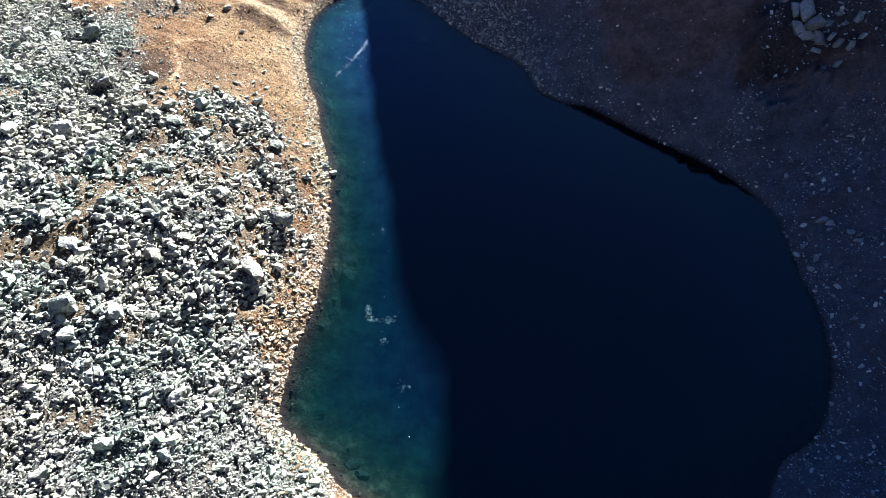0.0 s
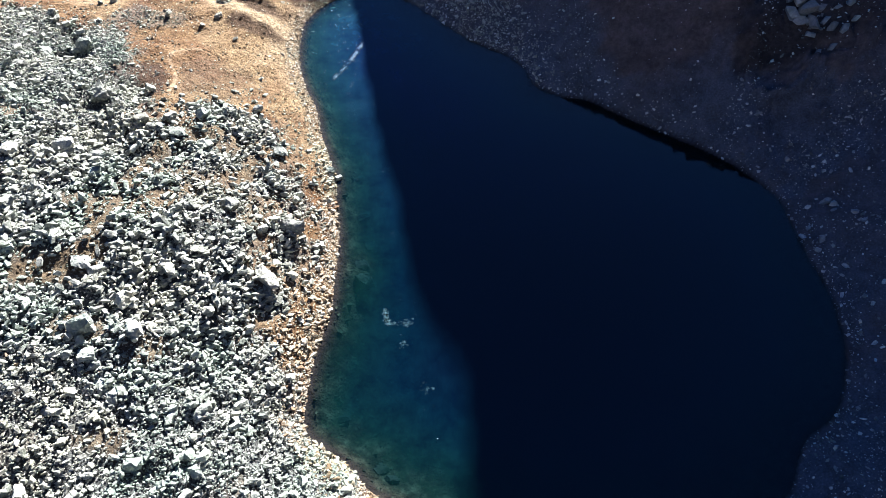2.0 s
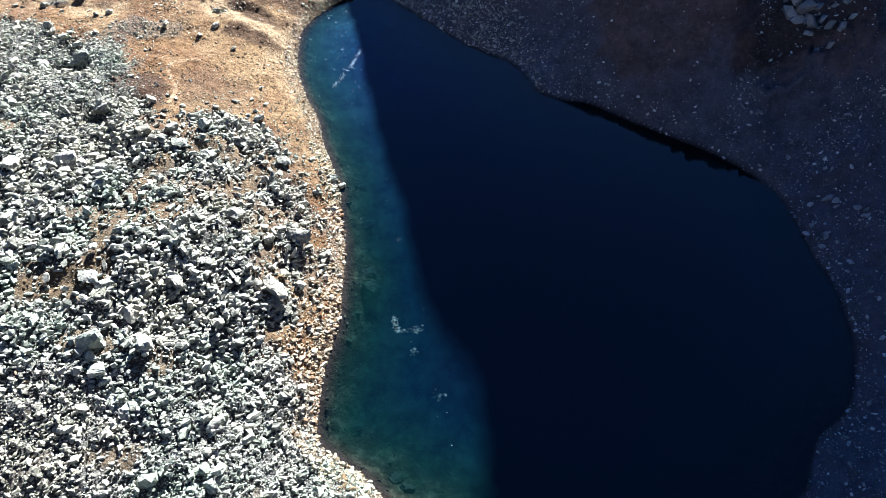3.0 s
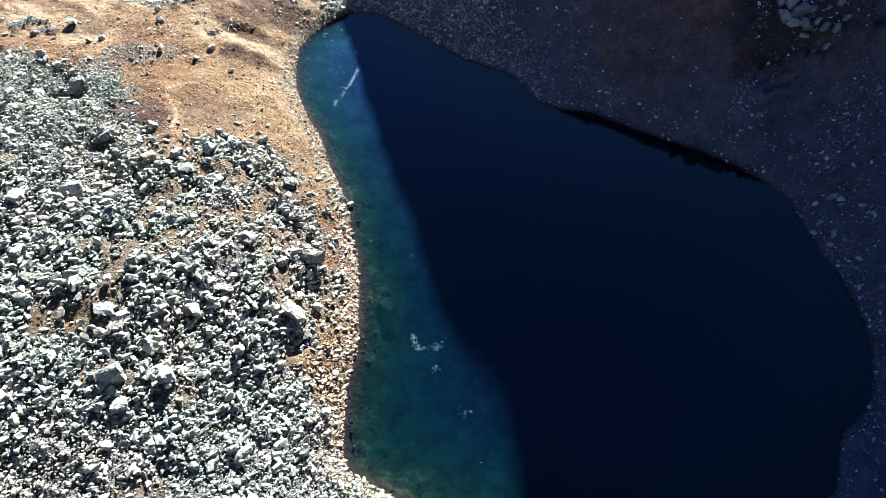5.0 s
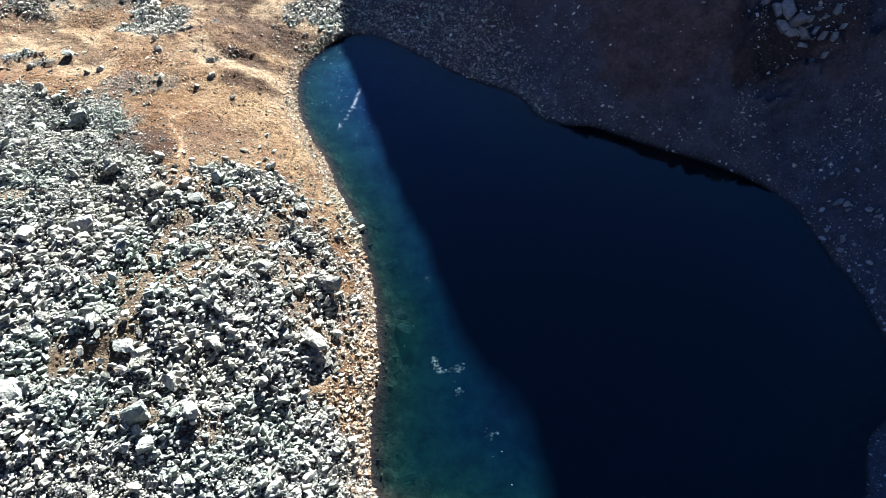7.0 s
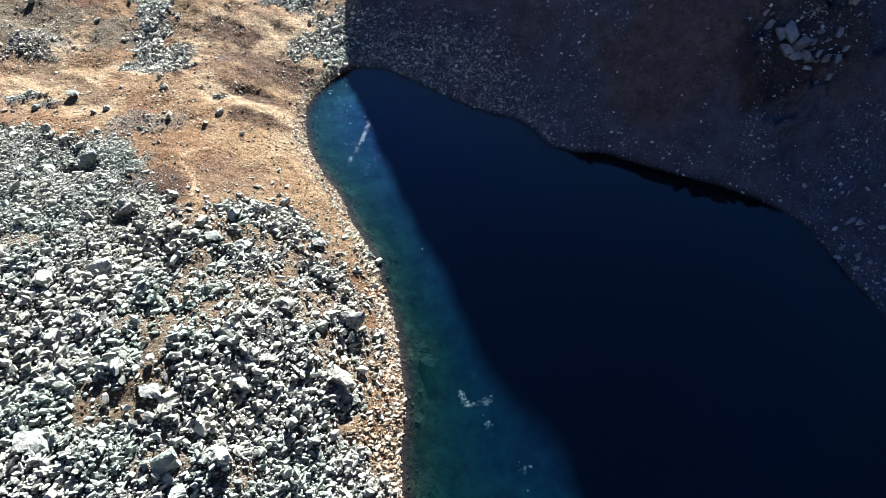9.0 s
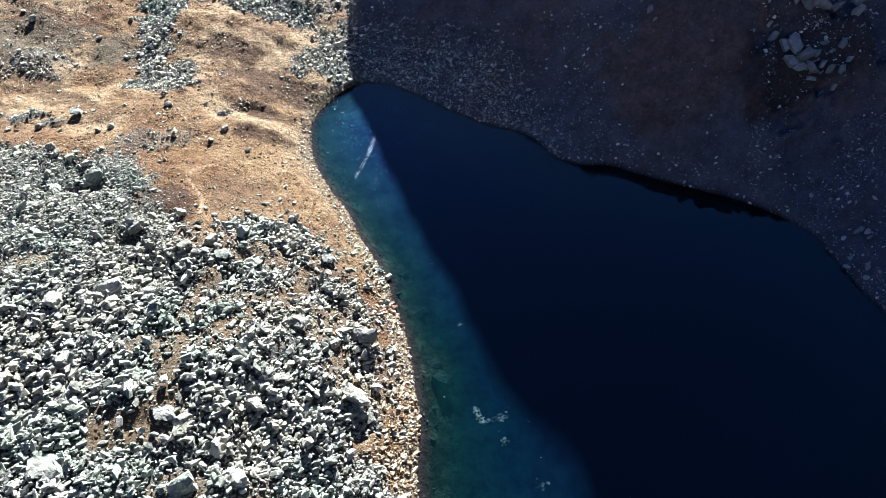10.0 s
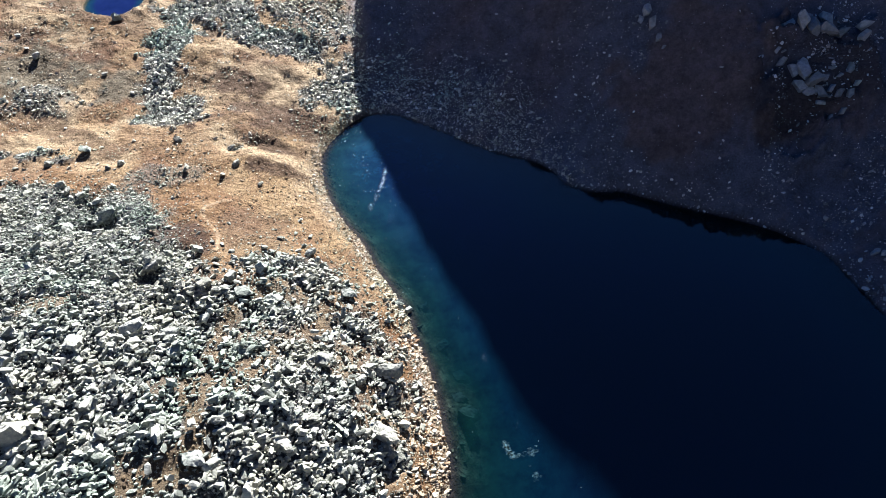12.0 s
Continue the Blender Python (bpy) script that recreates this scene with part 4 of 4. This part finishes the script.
rim = np.interp(loose[:, 1], (20, 44, 62, 86, 102), (0, -5, -9, -12.5, -15))
near_rim = np.exp(-((loose[:, 0] - rim + 2.0) / 3.0) ** 2)
loose = loose[(rng.random(2600) < np.maximum(0.16 * near_rim, (0.14 + 0.4 * near_rim) * smooth(48, 88, loose[:, 1]))) & (loose[:, 0] < rim + 0.5) & (sample(OFFSHORE, loose[:, 0], loose[:, 1]) < -0.8)]
flecks("foam", "white flecks of foam drifting on the water", np.concatenate([streak, loose]),
       np.concatenate([rng.uniform(0.02, 0.085, 260), 0.04 + 0.035 * rng.pareto(3.0, len(loose)).clip(0, 4)]), foam_material("foam", (0.17, 0.25, 0.29), 0.8), rng)
t = rng.random(90)
patch = np.stack([-8.9 - 0.35 * t + rng.normal(0, 0.15, 90), 38.7 + 1.8 * t + rng.normal(0, 0.15, 90)], -1)
wisps = np.concatenate([np.stack([cx + rng.normal(0, wx, n), cy + rng.normal(0, wy, n)], -1) for cx, cy, wx, wy, n in
                        ((-8.3, 38.6, 0.6, 0.12, 24), (-6.4, 38.7, 0.4, 0.3, 22), (-7.0, 35.8, 0.25, 0.5, 16), (-4.4, 30.2, 0.4, 0.3, 14))])
flecks("scum", "pale bluish film on the water", np.concatenate([patch, wisps]), np.concatenate([rng.uniform(0.18, 0.42, 90), rng.uniform(0.15, 0.4, len(wisps))]), foam_material("scum", (0.035, 0.115, 0.15), 0.16, True), rng)


def crag_mesh(seed, flat):
    """A faceted block split from the cliff, with sharp edges."""
    rng = np.random.default_rng(seed)
    bm = stone_shape(rng, 3, flat)
    bmesh.ops.bevel(bm, geom=bm.edges[:], offset=0.012, segments=1, affect="EDGES")
    bmesh.ops.triangulate(bm, faces=bm.faces[:])
    for v in bm.verts:
        v.co += Vector(rng.normal(0, 0.008, 3))
    me = bpy.data.meshes.new("slab")
    bm.to_mesh(me)
    bm.free()
    me.materials.append(CRAG_ROCK)
    return me


CRAG_SLABS = [crag_mesh(300 + k, (0.42, 0.5, 0.36)[k % 3]) for k in range(12)]


def crag(seed, label, slabs):
    """A broken rock outcrop in the steep slope: blocks that lean with it, each at its place in the plan."""
    rng = np.random.default_rng(seed)
    e = 1.5
    here = lambda a, b: float(sample(LAND, np.array([a]), np.array([b]))[0])
    x, y = slabs[0][0], slabs[0][1]
    up = Vector((here(x - e, y) - here(x + e, y), here(x, y - e) - here(x, y + e), 2 * e)).normalized()
    lie = up.to_track_quat("Z", "Y").to_matrix().to_4x4()
    root = tagged(new("rock_outcrop"), label, "rock outcrop", "crags of the mountainside")
    root.matrix_world = Matrix.Translation((x, y, here(x, y)))
    for px, py, length, turn, proud in slabs:
        ob = new("slab", CRAG_SLABS[int(rng.integers(0, len(CRAG_SLABS)))])
        ob.parent = root
        ob.matrix_local = Matrix.Translation((px - x, py - y, here(px, py) - here(x, y) + proud * length)) @ lie @ pose(0, 0, 0, rng.normal(0, 9), rng.normal(0, 9), turn) @ Matrix.Scale(length, 4)
    return root


crag(61, "pale cracked crag in the shaded mountainside",
     ((47.9, 78.6, 3.7, -40, 0.14), (49.0, 77.1, 3.4, 40, 0.14), (47.1, 77.5, 2.6, -35, 0.12), (48.2, 76.3, 2.2, 10, 0.12), (49.7, 75.7, 2.5, -50, 0.14), (46.7, 79.5, 2.4, -50, 0.12), (49.5, 74.6, 1.6, 10, 0.14), (45.6, 81.0, 1.9, 80, 0.08),
      (45.2, 82.4, 1.3, 70, 0.08), (50.6, 76.9, 1.4, 60, 0.1)))
crag(62, "broken upright blocks in the shaded mountainside",
     ((51.8, 74.4, 1.8, 80, 0.2), (51.0, 75.4, 1.4, 75, 0.15), (52.2, 72.8, 1.5, 70, 0.2), (50.8, 72.9, 1.1, 60, 0.15), (53.1, 73.8, 1.4, 85, 0.2), (53.8, 76.5, 1.7, 80, 0.2), (52.4, 76.4, 1.2, 40, 0.12), (54.8, 75.0, 1.3, 75, 0.15), (51.6, 77.6, 1.0, 20, 0.1)))
crag(63, "pale cracked cliff high in the shaded mountainside",
     ((50.6, 83.0, 3.6, -30, 0.14), (49.4, 84.4, 3.2, -40, 0.12), (52.2, 82.0, 3.0, 20, 0.14), (48.4, 85.8, 2.4, 70, 0.1), (54.8, 81.8, 2.2, 80, 0.2), (56.6, 79.4, 2.0, 75, 0.2), (57.8, 81.4, 2.2, 60, 0.15), (53.4, 84.2, 2.6, 0, 0.1), (51.4, 85.6, 2.6, -50, 0.1)))
crag(64, "narrow pale rib of rock high on the mountainside",
     ((29.6, 92.8, 2.4, 92, 0.16), (29.3, 94.6, 2.2, 85, 0.14), (30.2, 90.8, 1.5, 75, 0.12), (28.2, 94.0, 1.5, 80, 0.1), (30.6, 89.4, 0.9, 60, 0.1)))
x, y, rng = strew(65, 1500, (40, 62, 70, 90), lambda x, y: (0.55 * blob(x, y, 52, 75.5, 2.6, 4.5, 20) + 0.3 * blob(x, y, 44, 82, 1.6, 3) + 0.35 * blob(x, y, 55, 81, 4.5, 4) + 0.25 * blob(x, y, 47.5, 73.6, 2.5, 1.2)) * (1 - leftside(x, y)))
scatter("crag_rubble", "broken grey blocks below the shaded crags", "stones", x, y, 0.35 + 0.22 * rng.pareto(2.4, len(x)).clip(0, 4), SLOPE_ROCK, 66, tilt=0.6, sink=0.1)
x, y, rng = strew(67, 26000, (-14, 22, 80, 130), lambda x, y: 0.8 * smooth(20, 8, x) * smooth(15, 5, sample(OFFSHORE, x, y)) * smooth(0, 0.4, sample(OFFSHORE, x, y)) * (0.35 + 0.65 * smooth(-0.1, 0.12, fbm(x, y, 5, 4, 68))) * (1 - leftside(x, y)))
scatter("shaded_blocks", "grey-green blocks on the shaded bank beyond the water", "stones", x, y, 0.2 + 0.19 * rng.pareto(2.4, len(x)).clip(0, 4), MORAINE_ROCK, 69, tilt=0.5, sink=0.12)
x, y, rng = strew(71, 2600, (40, 62, 22, 72), lambda x, y: 0.5 * smooth(-0.1, 0.16, fbm(x, y, 5, 4, 72)) * smooth(0.2, 1.2, sample(OFFSHORE, x, y)) * (1 - 0.8 * on("shrub")(x, y)) * (1 - leftside(x, y)))
scatter("slope_blocks", "light grey blocks strewn over the lower shaded mountainside", "stones", x, y, 0.24 + 0.2 * rng.pareto(2.4, len(x)).clip(0, 3.5), SLOPE_ROCK, 73, tilt=0.4, sink=0.12)
for px, py, length, k in ((50.2, 54.4, 1.5, 0), (50.9, 53.7, 1.0, 4), (47.3, 61.9, 0.98, 2), (43.5, 61.6, 0.68, 3), (48.3, 54.3, 0.9, 5), (48.4, 49.0, 1.2, 6), (46.7, 50.2, 0.98, 7), (47.7, 47.6, 0.98, 8),
                          (47.5, 51.1, 0.83, 10), (53.6, 57.7, 0.9, 11), (52.5, 51.6, 0.98, 13), (49.2, 47.6, 0.68, 2), (49.2, 43.5, 0.75, 3), (53, 50, 0.83, 5), (51.8, 58.5, 0.68, 1), (48.6, 41, 0.75, 6), (49.8, 44.6, 0.9, 7)):
    boulder(px, py, length, k, 40 * k, (10, 5), "light boulder in the shaded mountainside", "boulders of the mountainside", 0.2)
